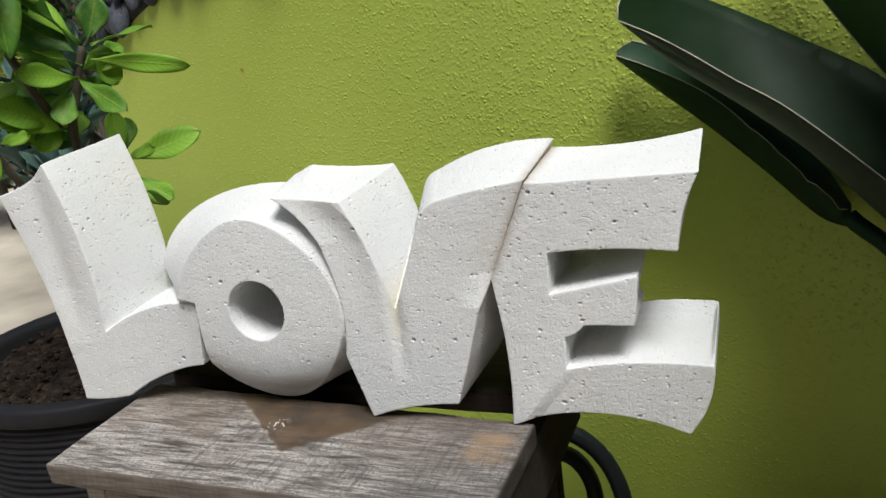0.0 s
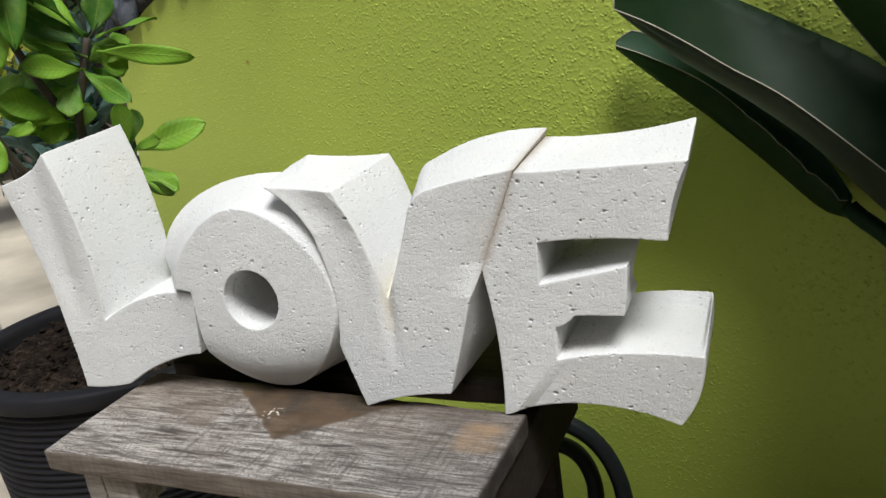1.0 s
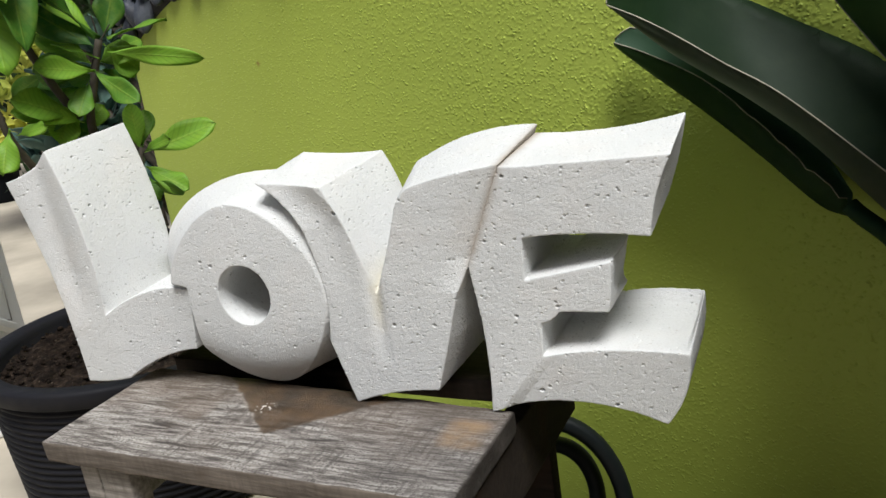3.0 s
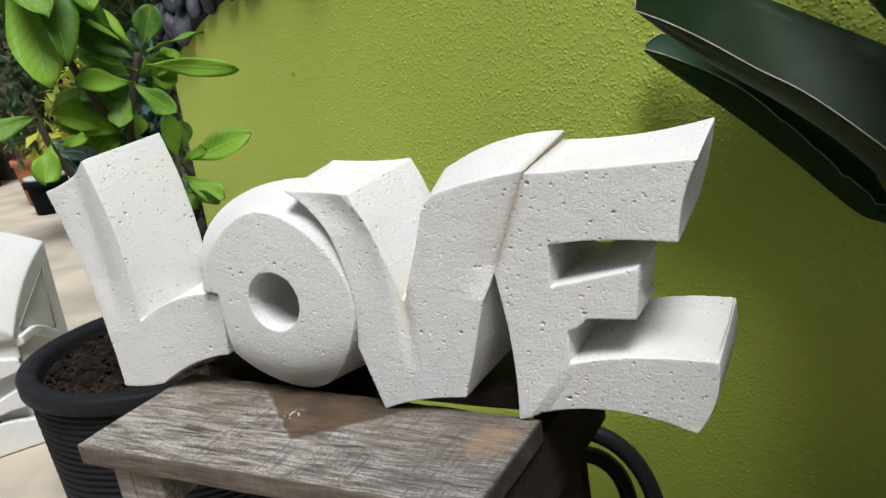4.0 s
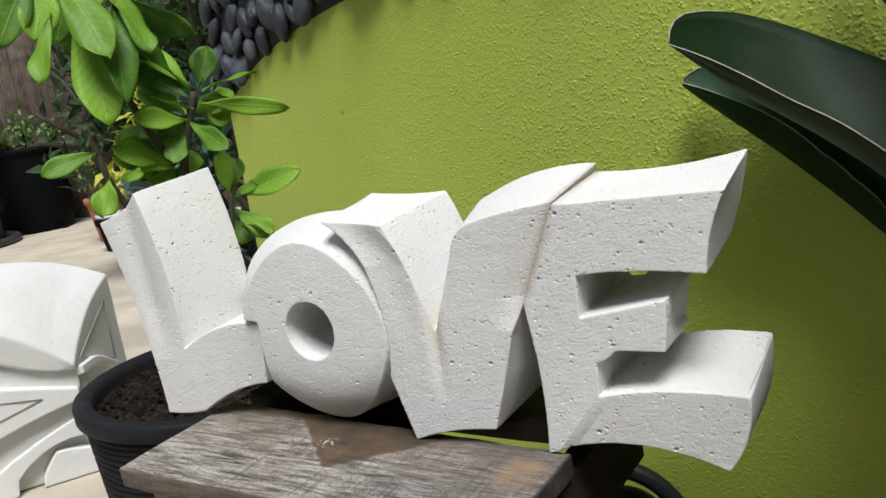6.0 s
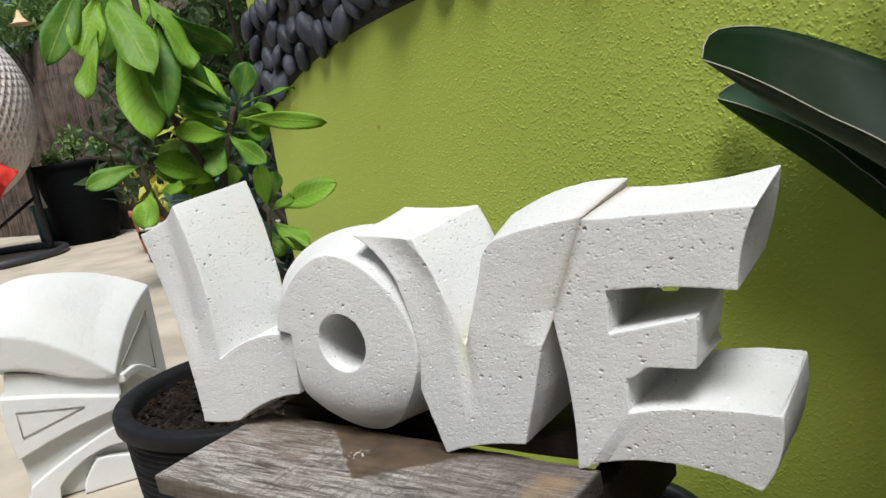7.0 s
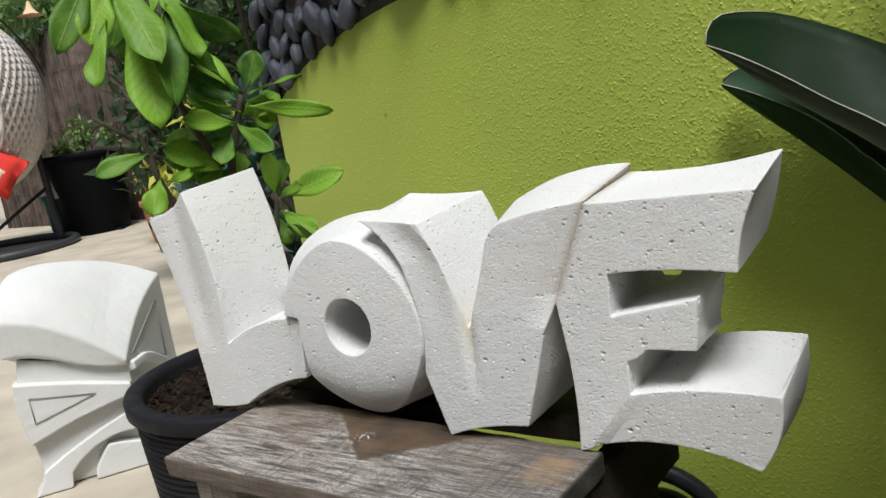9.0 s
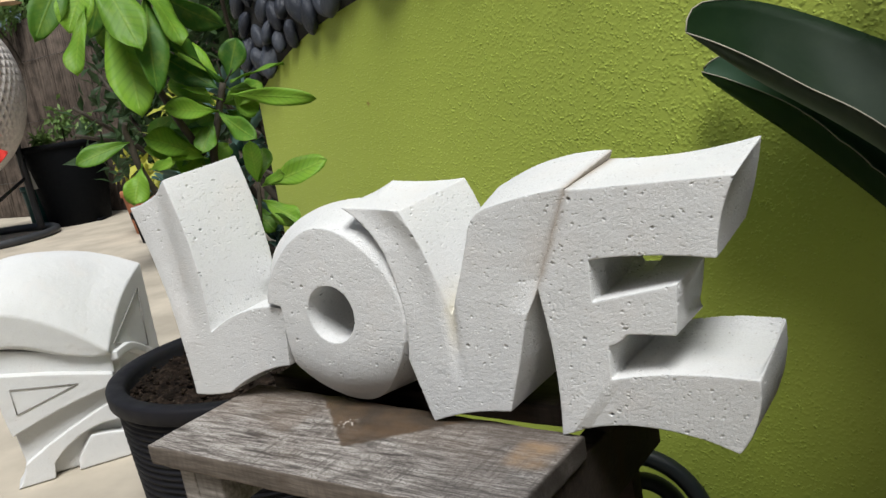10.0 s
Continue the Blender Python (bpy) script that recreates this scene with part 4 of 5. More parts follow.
    shrub_leaf((-0.587, 1.162, 0.898), (-0.534, 1.087, 0.812), 0.046, 20)
    shrub_leaf((-0.528, 1.180, 0.704), (-0.597, 1.190, 0.694), 0.036, 0)
    shrub_leaf((-0.544, 1.181, 0.678), (-0.630, 1.182, 0.643), 0.040, 0)
    shrub_leaf((-0.561, 1.179, 0.690), (-0.642, 1.202, 0.713), 0.035, 0)
    shrub_leaf((-0.573, 1.185, 0.626), (-0.553, 1.228, 0.656), 0.037, 0)
    shrub_leaf((-0.578, 1.154, 0.640), (-0.535, 1.142, 0.623), 0.036, 0)
    shrub_leaf((-0.591, 1.153, 0.714), (-0.655, 1.163, 0.690), 0.033, 0)
    shrub_leaf((-0.619, 1.149, 0.673), (-0.593, 1.128, 0.632), 0.030, 0)
    shrub_leaf((-0.518, 1.184, 0.711), (-0.504, 1.226, 0.685), 0.031, 0)
    shrub_leaf((-0.600, 1.183, 0.777), (-0.581, 1.235, 0.739), 0.033, 0)
    shrub_leaf((-0.597, 1.129, 0.881), (-0.589, 1.149, 0.803), 0.038, 0)
    shrub_leaf((-0.627, 1.128, 0.919), (-0.675, 1.130, 0.833), 0.040, 0)
    shrub_leaf((-0.618, 1.097, 0.964), (-0.573, 1.075, 0.890), 0.038, 0)
    shrub_leaf((-0.597, 1.141, 0.830), (-0.574, 1.178, 0.764), 0.030, 0)
    shrub_leaf((-0.602, 1.064, 0.642), (-0.557, 1.057, 0.651), 0.022, 0)
    shrub_leaf((-0.493, 1.174, 0.735), (-0.471, 1.225, 0.747), 0.027, 0)
    shrub_leaf((-0.535, 1.215, 0.560), (-0.486, 1.199, 0.510), 0.034, 0)


# ---- strelitzia clump ----
def blade(keel, near_edge, far_edge, material, near_material, parent, n=30, k=5, torn=0.0):
    """A folded leaf: two halves rising from the keel to their margins; the runs go from tip to base."""
    def even(run):
        run = curve_points(run, 12)
        at = [0.0]
        for p, q in zip(run, run[1:]):
            at.append(at[-1] + (q - p).length)
        out, i = [], 0
        for step in range(n + 1):
            d = at[-1] * step / n
            while i < len(run) - 2 and at[i + 1] < d:
                i += 1
            out.append(run[i].lerp(run[i + 1], min(1.0, (d - at[i]) / max(1e-9, at[i + 1] - at[i]))))
        return out

    kk, a, b = even(keel), even(near_edge), even(far_edge)
    m = n + 1
    for i in range(m):
        a[i] = a[i].lerp(kk[i], torn * max(0.0, noise.noise((i * 0.9, 3.3, 0))) * min(1, max(0, i / n - 0.5) * 4))
    bm = bmesh.new()
    rows = []
    for i in range(m):
        row = []
        for j in range(k, 0, -1):
            t = j / k
            row.append(bm.verts.new(kk[i].lerp(a[i], t) + (a[i] - b[i]).normalized() * 0.012 * math.sin(math.pi * t) * min(1, (a[i] - b[i]).length / 0.07)))
        row.append(bm.verts.new(kk[i]))
        for j in range(1, k + 1):
            t = j / k
            row.append(bm.verts.new(kk[i].lerp(b[i], t) + (b[i] - a[i]).normalized() * 0.012 * math.sin(math.pi * t) * min(1, (a[i] - b[i]).length / 0.07)))
        rows.append(row)
    for p, q in zip(rows, rows[1:]):
        for j in range(2 * k):
            bm.faces.new((p[j], p[j + 1], q[j + 1], q[j]))
    for i, (p, q) in enumerate(zip(rows, rows[1:])):
        for j in range(k):
            f = bm.faces.get((p[j], p[j + 1], q[j + 1], q[j]))
            if f:
                f.material_index = 1
    bmesh.ops.solidify(bm, geom=bm.faces[:], thickness=0.0008)
    ob = part("leaf_blade", bm, material, parent)
    ob.data.materials.append(near_material)
    part("leaf_margin", tube(a[:m], 0.0007, 6), MARGIN, ob, "pale dried leaf margin")
    part("leaf_margin", tube(b[:m // 4], 0.0007, 6), MARGIN, ob, "pale dried leaf margin")
    return ob


def build_strelitzia():
    base = Vector((0.43, 0.64, 0))
    top = thing("strelitzia_plant", Matrix.Translation(base), "large dark green strelitzia with folded paddle leaves", "plant")

    def rel(pts):
        return [Vector(p) - base for p in pts]

    blade(rel([(0.161, 0.794, 0.714), (0.214, 0.808, 0.667), (0.249, 0.802, 0.641), (0.288, 0.789, 0.611), (0.329, 0.758, 0.573), (0.374, 0.711, 0.517), (0.43, 0.64, 0.45)]),
          rel([(0.161, 0.794, 0.7145), (0.188, 0.785, 0.700), (0.220, 0.774, 0.679), (0.256, 0.758, 0.652), (0.298, 0.735, 0.622), (0.355, 0.677, 0.563), (0.43, 0.60, 0.48)]),
          rel([(0.161, 0.795, 0.716), (0.167, 0.812, 0.733), (0.186, 0.830, 0.741), (0.232, 0.850, 0.734), (0.285, 0.853, 0.711), (0.338, 0.833, 0.680), (0.413, 0.796, 0.631), (0.49, 0.73, 0.55)]), STRELITZIA, UNDERSIDE, top)
    blade(rel([(0.182, 0.915, 0.668), (0.212, 0.895, 0.639), (0.261, 0.861, 0.595), (0.308, 0.829, 0.548), (0.353, 0.799, 0.500), (0.375, 0.784, 0.490)]),
          rel([(0.180, 0.907, 0.673), (0.210, 0.884, 0.659), (0.259, 0.851, 0.629), (0.302, 0.821, 0.586), (0.338, 0.797, 0.544), (0.371, 0.778, 0.510)]),
          rel([(0.183, 0.920, 0.676), (0.205, 0.914, 0.685), (0.256, 0.879, 0.650), (0.313, 0.841, 0.600), (0.360, 0.812, 0.552), (0.380, 0.788, 0.512)]), TEAL, FLANK, top, torn=0.6)
    edge = [Vector(p) for p in ((0.312, 0.835, 0.800), (0.321, 0.829, 0.779), (0.349, 0.805, 0.720), (0.394, 0.766, 0.643), (0.46, 0.706, 0.54))]
    wide = (0.0, 0.05, 0.11, 0.12, 0.03)
    blade(rel([p + WALL_T * (0.5 * w) - WALL_N * (0.35 * w) + Vector((0, 0, 0.2 * w)) for p, w in zip(edge, wide)]), rel(edge),
          rel([p + WALL_T * w - WALL_N * (0.2 * w) + Vector((0, 0, 0.4 * w)) for p, w in zip(edge, wide)]), STRELITZIA, FLANK, top)
    part("stalk", tube(rel(curve_points([(0.42, 0.655, 0.0), (0.43, 0.69, 0.25), (0.41, 0.725, 0.445), (0.373, 0.778, 0.503)], 8)), 0.0085, 10), STRELITZIA, top)
    part("stalk", tube(rel(curve_points([(0.43, 0.62, 0.0), (0.435, 0.62, 0.28), (0.44, 0.63, 0.455)], 8)), 0.009, 10), STRELITZIA, top)
    part("stalk", tube(rel(curve_points([(0.44, 0.65, 0.0), (0.45, 0.66, 0.3), (0.465, 0.68, 0.60)], 8)), 0.009, 10), STRELITZIA, top)


def build_hose():
    top = thing("garden_hose", Matrix.Translation((0.060, 0.858, 0)), "dark rubber garden hose coiled behind the crate", "hose")
    for k, (r, y) in enumerate(((0.096, 0.0), (0.064, 0.022))):
        pts = []
        for i in range(48):
            a = 2 * math.pi * i / 48
            pts.append((r * math.cos(a) * 0.95, y + 0.02 * math.sin(a + k), 0.115 + 0.013 + r * 1.25 * math.sin(a)))
        part("coil", tube(pts, 0.0105, 12, True), HOSE, top)


# ---- the second carving ----
def build_second_carving():
    m = frame_of((-1.03, 1.45, 0), (0.7888, 0.6146, 0), (-0.6146, 0.7888, 0), (0, 0, 1))
    top = thing("abstract_carving", m, "pale carved aerated concrete block with curved bands, standing on the paving", "sculpture")
    # domed cap
    bm = bmesh.new()
    nu, nv = 26, 18
    grid = []
    for i in range(nu + 1):
        u = i / nu
        fx = -0.25 + 0.232 * u
        fz = 0.388 - 0.02 * u - 0.121 * u ** 1.9
        bx = -0.19 + 0.288 * u
        bz = 0.45 + 0.05 * u * (1 - u) - 0.068 * u ** 2
        row = []
        for j in range(nv + 1):
            v = j / nv
            x, z = fx + (bx - fx) * v, fz + (bz - fz) * v + 0.055 * math.sin(math.pi * v ** 0.8) * (0.5 + 0.5 * math.sin(math.pi * min(1, u + 0.2)))
            row.append(bm.verts.new((x, 0.26 * v, z)))
        grid.append(row)
    for a, b in zip(grid, grid[1:]):
        for j in range(nv):
            bm.faces.new((a[j], b[j], b[j + 1], a[j + 1]))
    rim = [r[0] for r in grid] + grid[-1][1:] + [r[-1] for r in grid[::-1]][1:] + grid[0][::-1][1:-1]
    lowv = []
    for v in rim:
        t = v.co.y / 0.26
        u = (v.co.x + 0.25 - 0.06 * t) / (0.232 + 0.056 * t)
        lowv.append(bm.verts.new((v.co.x, v.co.y + 0.006, 0.312 - 0.07 * max(0, u) + 0.01 * math.sin(6 * u) - 0.10 * t)))
    k = len(rim)
    for i in range(k):
        bm.faces.new((rim[i], lowv[i], lowv[(i + 1) % k], rim[(i + 1) % k]))
    f = bm.faces.new(lowv)
    bmesh.ops.triangulate(bm, faces=[f])
    bmesh.ops.recalc_face_normals(bm, faces=bm.faces[:])
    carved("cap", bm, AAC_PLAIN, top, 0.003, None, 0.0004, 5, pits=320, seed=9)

    def band(name, corners, y0, y1, label=""):
        bm = slab(outline(corners, 0.01), y1 - y0)
        for v in bm.verts:
            v.co.y += y0
        ob = carved(name, bm, AAC_PLAIN, top, 0.0024, None, 0.0004, 4, pits=40, seed=len(corners))
        if label:
            ob["label"] = label

    core_f = outline([(-0.222, 0.305, 0), (0.0, 0.245, 0), (0.0, 0.0, 0), (-0.20, 0.0, 0.0), (-0.235, 0.10, 0.01)], counts=[20, 20, 18, 10, 18])
    core_b = outline([(-0.18, 0.42, 0), (0.088, 0.372, 0), (0.080, 0.0, 0), (-0.20, 0.0, 0.0), (-0.20, 0.10, 0.01)], counts=[20, 20, 18, 10, 18])
    bm = slab(core_f, 0.215, core_b)
    for v in bm.verts:
        v.co.y += 0.04
    carved("core", bm, AAC_PLAIN, top, 0.0028, None, 0.0004, 4)
    band("carved_band", [(-0.243, 0.254, 0.003), (-0.02, 0.196, 0), (-0.02, 0.172, -0.0065), (-0.236, 0.117, 0.005)], 0.0, 0.06, "curved band with an incised triangle")
    band("carved_band", [(-0.226, 0.300, 0.0), (-0.015, 0.236, 0), (-0.015, 0.190, 0.0), (-0.236, 0.246, 0.0)], 0.022, 0.06)
    band("carved_band", [(-0.234, 0.120, 0.006), (-0.015, 0.180, 0), (-0.015, 0.125, -0.005), (-0.226, 0.040, 0.0)], 0.026, 0.07)
    band("carved_band", [(-0.228, 0.047, 0.006), (-0.030, 0.135, 0), (-0.030, 0.090, -0.019), (-0.173, 0.032, 0.0), (-0.178, 0.0, 0), (-0.252, 0.0, -0.004)], 0.012, 0.07)
    band("carved_band", [(-0.130, 0.0, 0.002), (-0.128, 0.018, 0.002), (-0.092, 0.070, 0.003), (0.0, 0.050, 0), (0.02, 0.0, 0)], 0.016, 0.07)
    # a ledge under the flank, following the foot of the cap
    bm = bmesh.new()
    rows = []
    for p in curve_points([(-0.012, 0.020, 0.240), (0.026, 0.085, 0.236), (0.070, 0.200, 0.180)], 8):
        out = Vector((0.94, -0.34, 0))
        rows.append([bm.verts.new(p + q) for q in (-0.03 * out, 0.010 * out, 0.010 * out - Vector((0, 0, 0.020)), -0.03 * out - Vector((0, 0, 0.026)))])
    for p, q in zip(rows, rows[1:]):
        for k in range(4):
            bm.faces.new((p[k], p[(k + 1) % 4], q[(k + 1) % 4], q[k]))
    bm.faces.new(rows[0][::-1])
    bm.faces.new(rows[-1])
    bmesh.ops.recalc_face_normals(bm, faces=bm.faces[:])
    carved("ledge", bm, AAC_PLAIN, top, 0.0024, None, 0.0004, 4)
    # the flank of the cap carries a second incised triangle
    flank = [(0.0755, 0.206, 0.331), (-0.0035, 0.030, 0.254), (0.0705, 0.196, 0.190)]
    for a, b in zip(flank, flank[1:] + flank[:1]):
        part("incised_line", tube([a, b], 0.0016, 6), GROOVE, top)
    # incised triangle
    tri = [(-0.219, -0.0012, 0.219), (-0.092, -0.0012, 0.195), (-0.217, -0.0012, 0.163)]
    for a, b in zip(tri, tri[1:] + tri[:1]):
        part("incised_line", tube([a, b], 0.0013, 6), GROOVE, top)


# ---- far end of the patio ----
def build_egg_chair():
    c = Vector((-4.95, 5.17, 0))
    top = thing("hanging_egg_chair", Matrix.Translation(c), "grey wicker hanging egg chair on a dark steel stand", "chair")
    ring = [(0.62 * math.cos(a), 0.55 * math.sin(a), 0.03) for a in (2 * math.pi * i / 48 for i in range(48))]
    part("base_ring", tube(ring, 0.03, 10, True), STEEL, top)
    part("pole", tube(curve_points([(0.28, 0.42, 0.03), (0.22, 0.45, 0.6), (0.15, 0.50, 1.4), (0.05, 0.35, 2.0), (0.0, 0.0, 2.1)], 8), 0.028, 10), STEEL, top)
    part("brace", tube([(0.02, -0.35, 0.03), (0.24, 0.44, 0.45)], 0.014, 8), STEEL, top)
    part("hanging_chain", tube([(0, 0, 2.1), (0, 0, 1.98)], 0.008, 6), STEEL, top)
    bm = bmesh.new()
    nu, nv = 60, 38
    centre = Vector((-0.03, 0, 1.16))
    face = Vector((0.37, -0.93, -0.12)).normalized()
    vs = {}
    for i in range(nu):
        for j in range(nv + 1):
            a, b = 2 * math.pi * (i + 0.5 * (j % 2)) / nu, math.pi * (j / nv - 0.5) * 0.985
            d = Vector((math.cos(b) * math.cos(a), math.cos(b) * math.sin(a), math.sin(b)))
            vs[i, j] = bm.verts.new(centre + Vector((0.62 * d.x, 0.62 * d.y, 0.70 * d.z)))
    for j in range(nv - 1):
        for i in range(nu):
            o = j % 2
            q = [vs[(i + o) % nu, j + 1], vs[i, j], vs[(i - 1 + o) % nu, j + 1], vs[i, j + 2]]
            mid = sum((v.co for v in q), Vector()) / 4 - centre
            if mid.normalized().dot(face) < 0.66:
                bm.faces.new(q)
    bmesh.ops.delete(bm, geom=[v for v in bm.verts if not v.link_faces], context="VERTS")
    shell = part("woven_shell", bm, WICKER, top)
    wf = shell.modifiers.new("weave", "WIREFRAME")
    wf.thickness, wf.use_even_offset = 0.042, False
    rim = []
    u = face.orthogonal().normalized()
    w = face.cross(u)
    for i in range(48):
        a = 2 * math.pi * i / 48
        d = (face * 0.66 + (u * math.cos(a) + w * math.sin(a)) * 0.751).normalized()
        rim.append(centre + Vector((0.62 * d.x, 0.62 * d.y, 0.70 * d.z)))
    part("woven_rim", tube(rim, 0.022, 10, True), WICKER, top)
    bm = bmesh.new()
    bmesh.ops.create_uvsphere(bm, u_segments=32, v_segments=16, radius=1)
    bmesh.ops.delete(bm, geom=[v for v in bm.verts if v.co.z > -0.45], context="VERTS")
    for v in bm.verts:
        v.co = centre + Vector((v.co.x * 0.605, v.co.y * 0.605, v.co.z * 0.685))
    bmesh.ops.solidify(bm, geom=bm.faces[:], thickness=0.02)
    part("woven_base", bm, WICKER, top)
    def pillow(sx, sy, sz):
        bm = bmesh.new()
        bmesh.ops.create_cube(bm, size=2)
        bmesh.ops.subdivide_edges(bm, edges=bm.edges[:], cuts=9, use_grid_fill=True)
        for v in bm.verts:
            q = v.co.copy()
            puff = math.sqrt(max(0.0, (1 - q.x ** 4) * (1 - q.z ** 4))) * 0.9 + 0.06
            pinch = 1 - 0.10 * (1 - abs(q.x * q.z))
            v.co = Vector((q.x * sx * pinch, q.y * sy * puff, q.z * sz * pinch)) + 0.01 * noise.noise_vector(q * 1.7)
        return bm

    cushion = thing("patchwork_cushion", Matrix.Translation(c + Vector((0.40, -0.24, 0.66))) @ Euler((-0.35, 0.62, 0.35)).to_matrix().to_4x4(), "bright red cushion with pale patches lying in the egg chair", "cushion")
    part("cover", pillow(0.19, 0.09, 0.16), RED, cushion)
    for x, z, w, h in ((0.05, -0.03, 0.055, 0.05), (-0.09, 0.05, 0.04, 0.06)):
        patch = part("patch", pillow(w, 0.022, h), CREAM, cushion, "pale cream cloth patch")
        patch.matrix_basis = pose(x, -0.080, z)


def leafy(name, centre, size, count, leaf, material, parent, seed, up=0.5):
    """A loose crown of small leaves."""
    rnd = random.Random(seed)
    verts, faces = [], []
    for _ in range(count):
        d = Vector((rnd.gauss(0, 1), rnd.gauss(0, 1), rnd.gauss(0, 1))).normalized() * rnd.random() ** 0.45
        lump = 0.75 + 0.5 * noise.noise(d * 2.2 + Vector((seed, 0, 0)))
        c = Vector(centre) + Vector((d.x * size[0], d.y * size[1], d.z * size[2])) * lump
        y = Vector((rnd.gauss(0, 1), rnd.gauss(0, 1), rnd.gauss(0, 1) - 0.3)).normalized()
        z = (Vector((rnd.gauss(0, 0.6), rnd.gauss(0, 0.6), up + 0.4)))
        x = y.cross(z).normalized()
        z = x.cross(y)
        ln = leaf * rnd.uniform(0.6, 1.3)
        w = ln * rnd.uniform(0.3, 0.45)
        i = len(verts)
        verts += [tuple(c), tuple(c + y * ln * 0.5 + x * w * 0.5 + z * w * 0.12), tuple(c + y * ln - z * ln * 0.12), tuple(c + y * ln * 0.5 - x * w * 0.5 + z * w * 0.12), tuple(c + y * ln * 0.5)]
        faces += [(i, i + 1, i + 4), (i + 1, i + 2, i + 4), (i + 2, i + 3, i + 4), (i + 3, i, i + 4)]
    me = bpy.data.meshes.new(name)
    me.from_pydata(verts, [], faces)
    me.materials.append(material)
    ob = new(name, me)
    ob.parent = parent
    return ob


def pot_profile(r0, r1, h, lip=0.015):
    return [(0, 0), (r0 * 0.97, 0), (r0, 0.01), (r1 - lip, h - 0.05), (r1 - lip, h - 0.045), (r1, h - 0.04), (r1, h - 0.004), (r1 - 0.006, h), (r1 - 0.02, h), (r1 - 0.03, h - 0.06), (0, h - 0.06)]


def build_far_pots():
    big = thing("black_tub", Matrix.Translation((-4.55, 5.93, 0)), "big black plastic tub with small green plants in it", "plant pot")
    part("tub", lathe(pot_profile(0.245, 0.345, 0.68), 48), TUB, big)
    part("soil", lathe([(0.0, 0.63), (0.315, 0.63)], 24), SOIL, big)
    part("label", board(0.05, 0.004, 0.17, (-0.17, -0.262, 0.34), 0.001), PALE, big, "pale plastic label")
    for x, y in ((-0.2, -0.1), (0.2, -0.1), (0.0, 0.2)):
        part("foot", board(0.07, 0.07, 0.02, (x, y, -0.0), 0.003), TUB, big)
    for i, (x, y, z, s) in enumerate(((0.06, -0.05, 0.86, 0.20), (-0.20, 0.0, 0.74, 0.10), (0.18, 0.1, 0.80, 0.12))):
        p = thing("small_plant", Matrix.Translation((-4.55 + x, 5.93 + y, 0.63)), "small leafy green plant growing in the black tub", "plant", "plants in the tub")
        part("stem", tube([(0, 0, -0.02), (0.01, 0, z - 0.68)], 0.006, 6), BARK, p)
        tagged(leafy("crown", (0, 0, z - 0.65), (s * 0.7, s * 0.7, s), 110, 0.09, BUSH_LIGHT, p, 40 + i), kind="stuff")
    ter = thing("terracotta_pot", Matrix.Translation((-3.2, 4.9, 0)), "terracotta flower pot with yellow-green plant", "plant pot")
    part("pot_wall", lathe(pot_profile(0.11, 0.16, 0.30), 40), TERRACOTTA, ter)
    part("soil", lathe([(0.0, 0.26), (0.14, 0.26)], 20), SOIL, ter)
    tagged(leafy("crown", (0, 0, 0.48), (0.22, 0.2, 0.2), 260, 0.07, YELLOWLEAF, ter, 51), kind="stuff")
    teal = thing("small_teal_pot", Matrix.Translation((-4.90, 5.90, 0)), "small teal plastic pot with a light green seedling", "plant pot")
    part("pot_wall", lathe(pot_profile(0.085, 0.12, 0.36, 0.012), 36), TEAL_POT, teal)
    part("soil", lathe([(0.0, 0.32), (0.10, 0.32)], 20), SOIL, teal)
    tagged(leafy("crown", (0, 0, 0.42), (0.09, 0.08, 0.07), 60, 0.06, BUSH_LIGHT, teal, 55), kind="stuff")
    sm = thing("small_black_pot", Matrix.Translation((-2.89, 4.46, 0)), "small black nursery pot with a pale rim on the paving", "plant pot")
    part("pot_wall", lathe(pot_profile(0.09, 0.125, 0.20), 36), TUB, sm)
    part("soil", lathe([(0.0, 0.17), (0.10, 0.17)], 20), SOIL, sm)
    part("pale_saucer", lathe([(0.0, 0.20), (0.11, 0.20), (0.115, 0.225), (0.105, 0.215), (0.0, 0.208)], 32), PALE, sm)


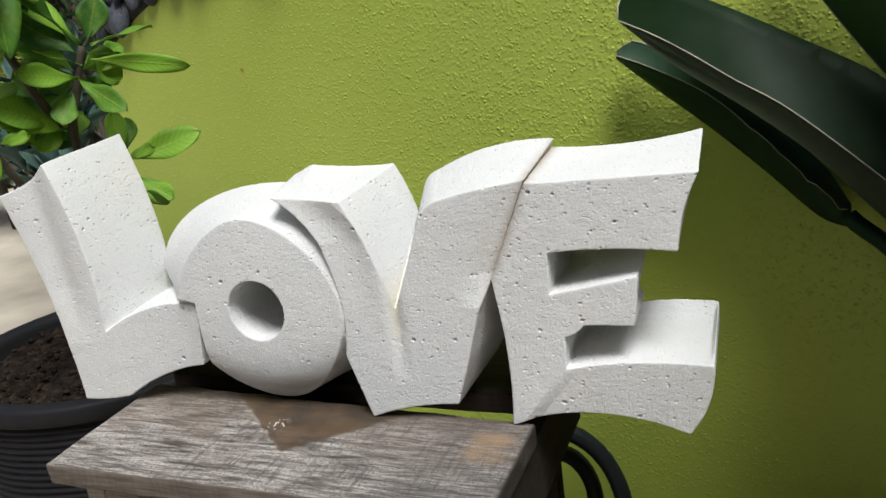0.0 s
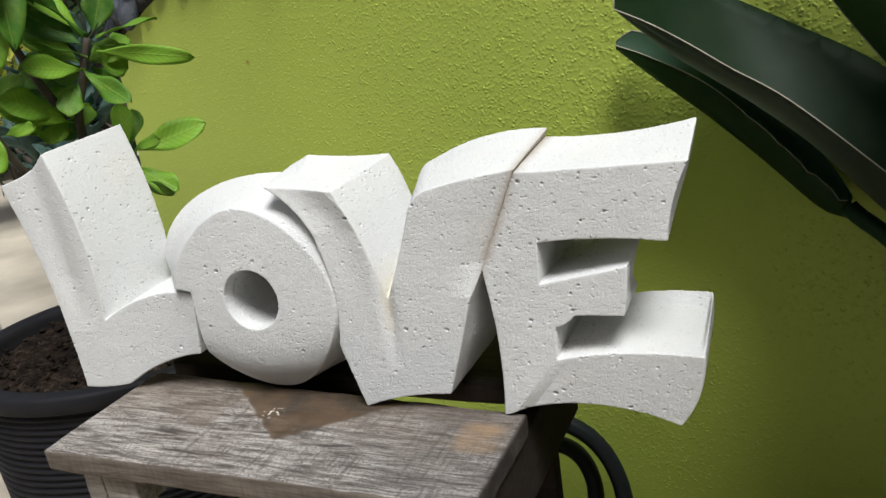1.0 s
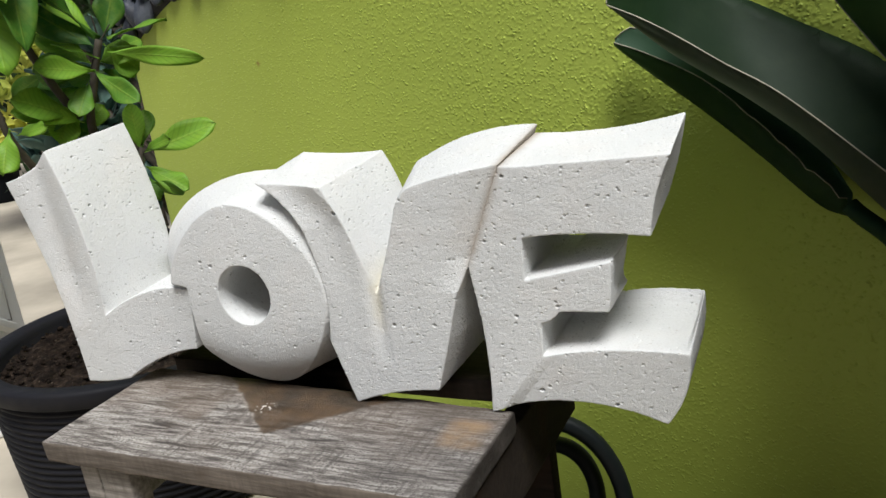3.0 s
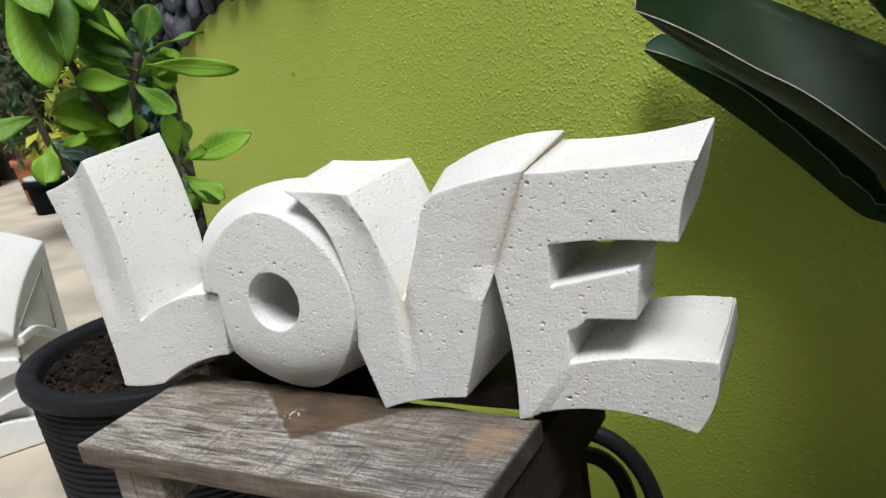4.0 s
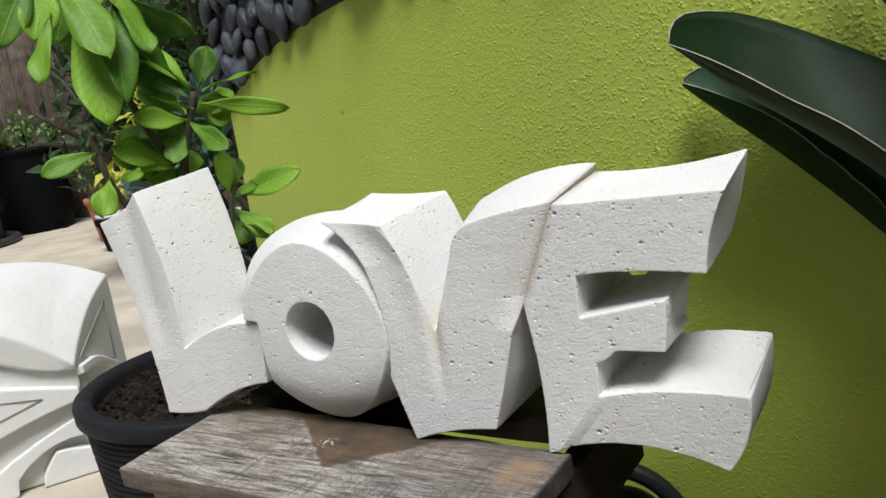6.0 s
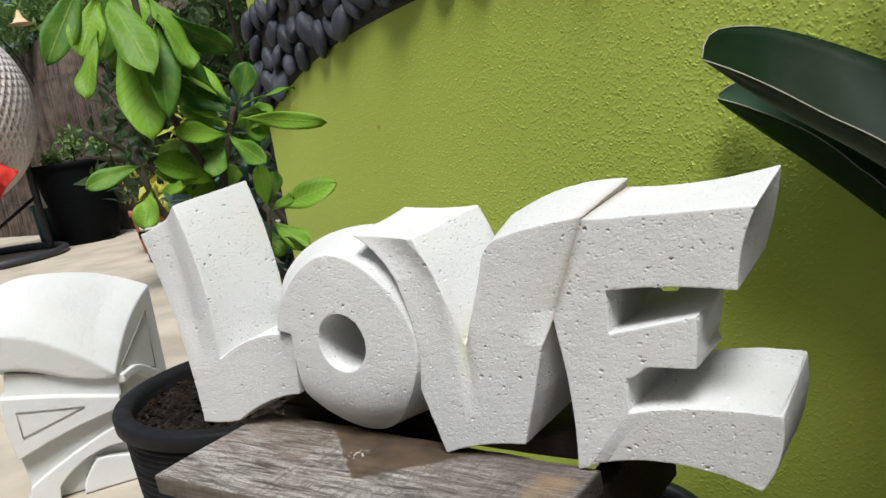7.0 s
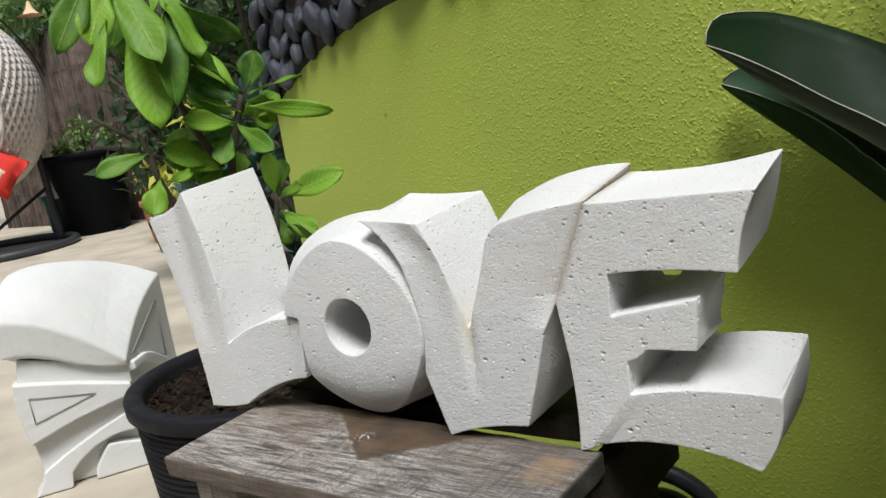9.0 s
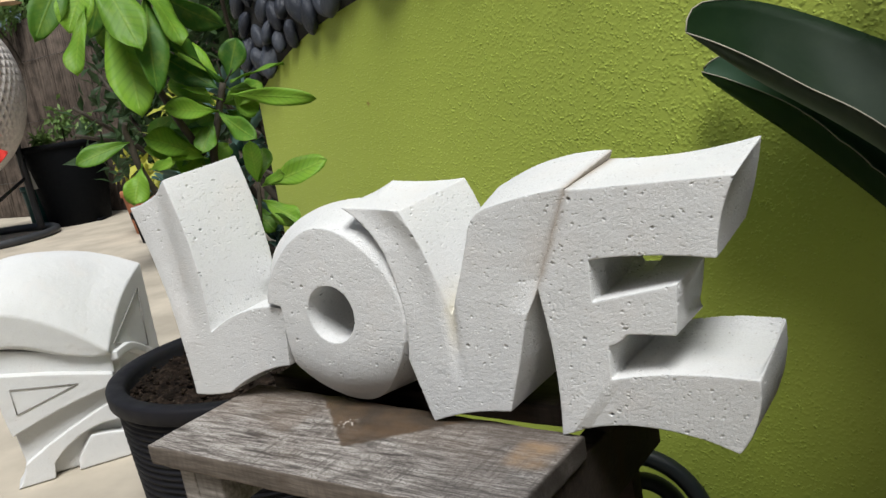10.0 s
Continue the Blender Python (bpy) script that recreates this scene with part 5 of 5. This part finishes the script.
def build_succulents():
    rnd = random.Random(21)
    spots = ((-0.80, 1.72, 0.62, 0.13), (-0.90, 1.80, 0.48, 0.13), (-0.72, 1.68, 0.45, 0.10), (-1.05, 1.95, 0.55, 0.13), (-0.95, 1.85, 0.68, 0.10), (-1.20, 2.10, 0.52, 0.12), (-0.78, 1.74, 0.75, 0.09))
    for i, (x, y, z, s) in enumerate(spots):
        p = thing("succulent_plant", Matrix.Translation((x, y, 0)), "grey-green succulent with fleshy pointed leaves behind the wall", "plant", "succulents")
        part("stem", tube(curve_points([(0.34, 0.02, 0), (0.16, 0.0, z * 0.6), (0, 0, z)], 6), 0.010, 8), BARK, p)
        bm_mesh = None
        for k in range(16):
            ln = s * rnd.uniform(0.7, 1.1)
            if bm_mesh is None:
                bm_mesh = mesh_of("leaf", leaf_mesh(s, s * 0.42, 0.35, -0.12, 0.02, 0.55, 8, 4, i), SUCCULENT)
            ob = new("leaf", bm_mesh)
            ob.parent = p
            ob.matrix_basis = pose(0, 0, z - 0.01 * k * s * 4, rnd.uniform(10, 65), rnd.uniform(-12, 12), k * 137.5) @ Matrix.Diagonal((ln / s, ln / s, ln / s, 1))
    for i, (x, y, z) in enumerate(((-1.36, 2.29, 0.56), (-1.43, 2.50, 0.66), (-1.47, 2.72, 0.77))):
        p = thing("yellow_bush", Matrix.Translation((x, y, 0)), "small bush with yellow-green variegated leaves", "bush", "yellow bushes")
        part("stem", tube(curve_points([(0.62, 0.16, 0), (0.40, 0.10, z * 0.6), (0, 0, z)], 6), 0.008, 7), BARK, p)
        tagged(leafy("crown", (0, 0, z), (0.11, 0.09, 0.09), 110, 0.06, YELLOWLEAF, p, 70 + i), kind="stuff")


def build_backdrop_bushes():
    spots = ((-2.1, 3.6, 0.75, 0.55, 0.75), (-2.9, 4.9, 0.6, 0.5, 0.6), (-1.5, 3.3, 1.0, 0.5, 0.9), (-3.2, 5.3, 1.1, 0.5, 0.6), (-0.9, 3.0, 1.0, 0.5, 0.9),
             (-5.4, 6.9, 2.05, 1.0, 0.40), (-4.0, 6.5, 2.1, 1.0, 0.5), (-2.6, 5.9, 1.8, 0.9, 0.7), (-6.8, 7.3, 2.1, 0.9, 0.5), (-1.4, 5.2, 1.6, 1.0, 0.9))
    for i, (x, y, z, r, h) in enumerate(spots):
        p = thing("garden_bush", Matrix.Translation((x, y, 0)), "dark green leafy garden bush along the fence", "bush", "bushes along the fence")
        part("stem", tube(curve_points([(0.05, 0, 0), (0, 0.03, z * 0.5), (0.0, 0, z)], 5), 0.02, 7), BARK, p)
        rnd = random.Random(90 + i)
        for k in range(5):
            a = rnd.uniform(0, 6.28)
            part("branch", tube(curve_points([(0, 0.03, z * 0.45), (0.3 * r * math.cos(a), 0.3 * r * math.sin(a), z * 0.8), (0.8 * r * math.cos(a), 0.8 * r * math.sin(a), z + rnd.uniform(-0.3, 0.4) * h)], 4), 0.009, 6), BARK, p)
        # far crowns take the lighter sunlit colour, near ones the dark one
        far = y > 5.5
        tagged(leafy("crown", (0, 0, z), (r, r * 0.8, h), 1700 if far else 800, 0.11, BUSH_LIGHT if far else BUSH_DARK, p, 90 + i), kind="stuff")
    fl = thing("peach_flower", Matrix.Translation((-4.86, 6.08, 1.86)), "peach coloured trumpet flower hanging over the fence", "flower")
    part("petals", lathe([(0.01, 0.12), (0.03, 0.06), (0.06, 0.02), (0.11, 0.0), (0.10, 0.004), (0.03, 0.03)], 16), FLOWER, fl)


build_ground()
lime_wall = build_wall()
build_bed()
build_unseen_wall()
build_fence()
build_word()
build_crate()
build_pot()
build_shrub()
build_strelitzia()
build_hose()
build_second_carving()
build_egg_chair()
build_far_pots()
build_succulents()
build_backdrop_bushes()
build_pebbles(lime_wall)
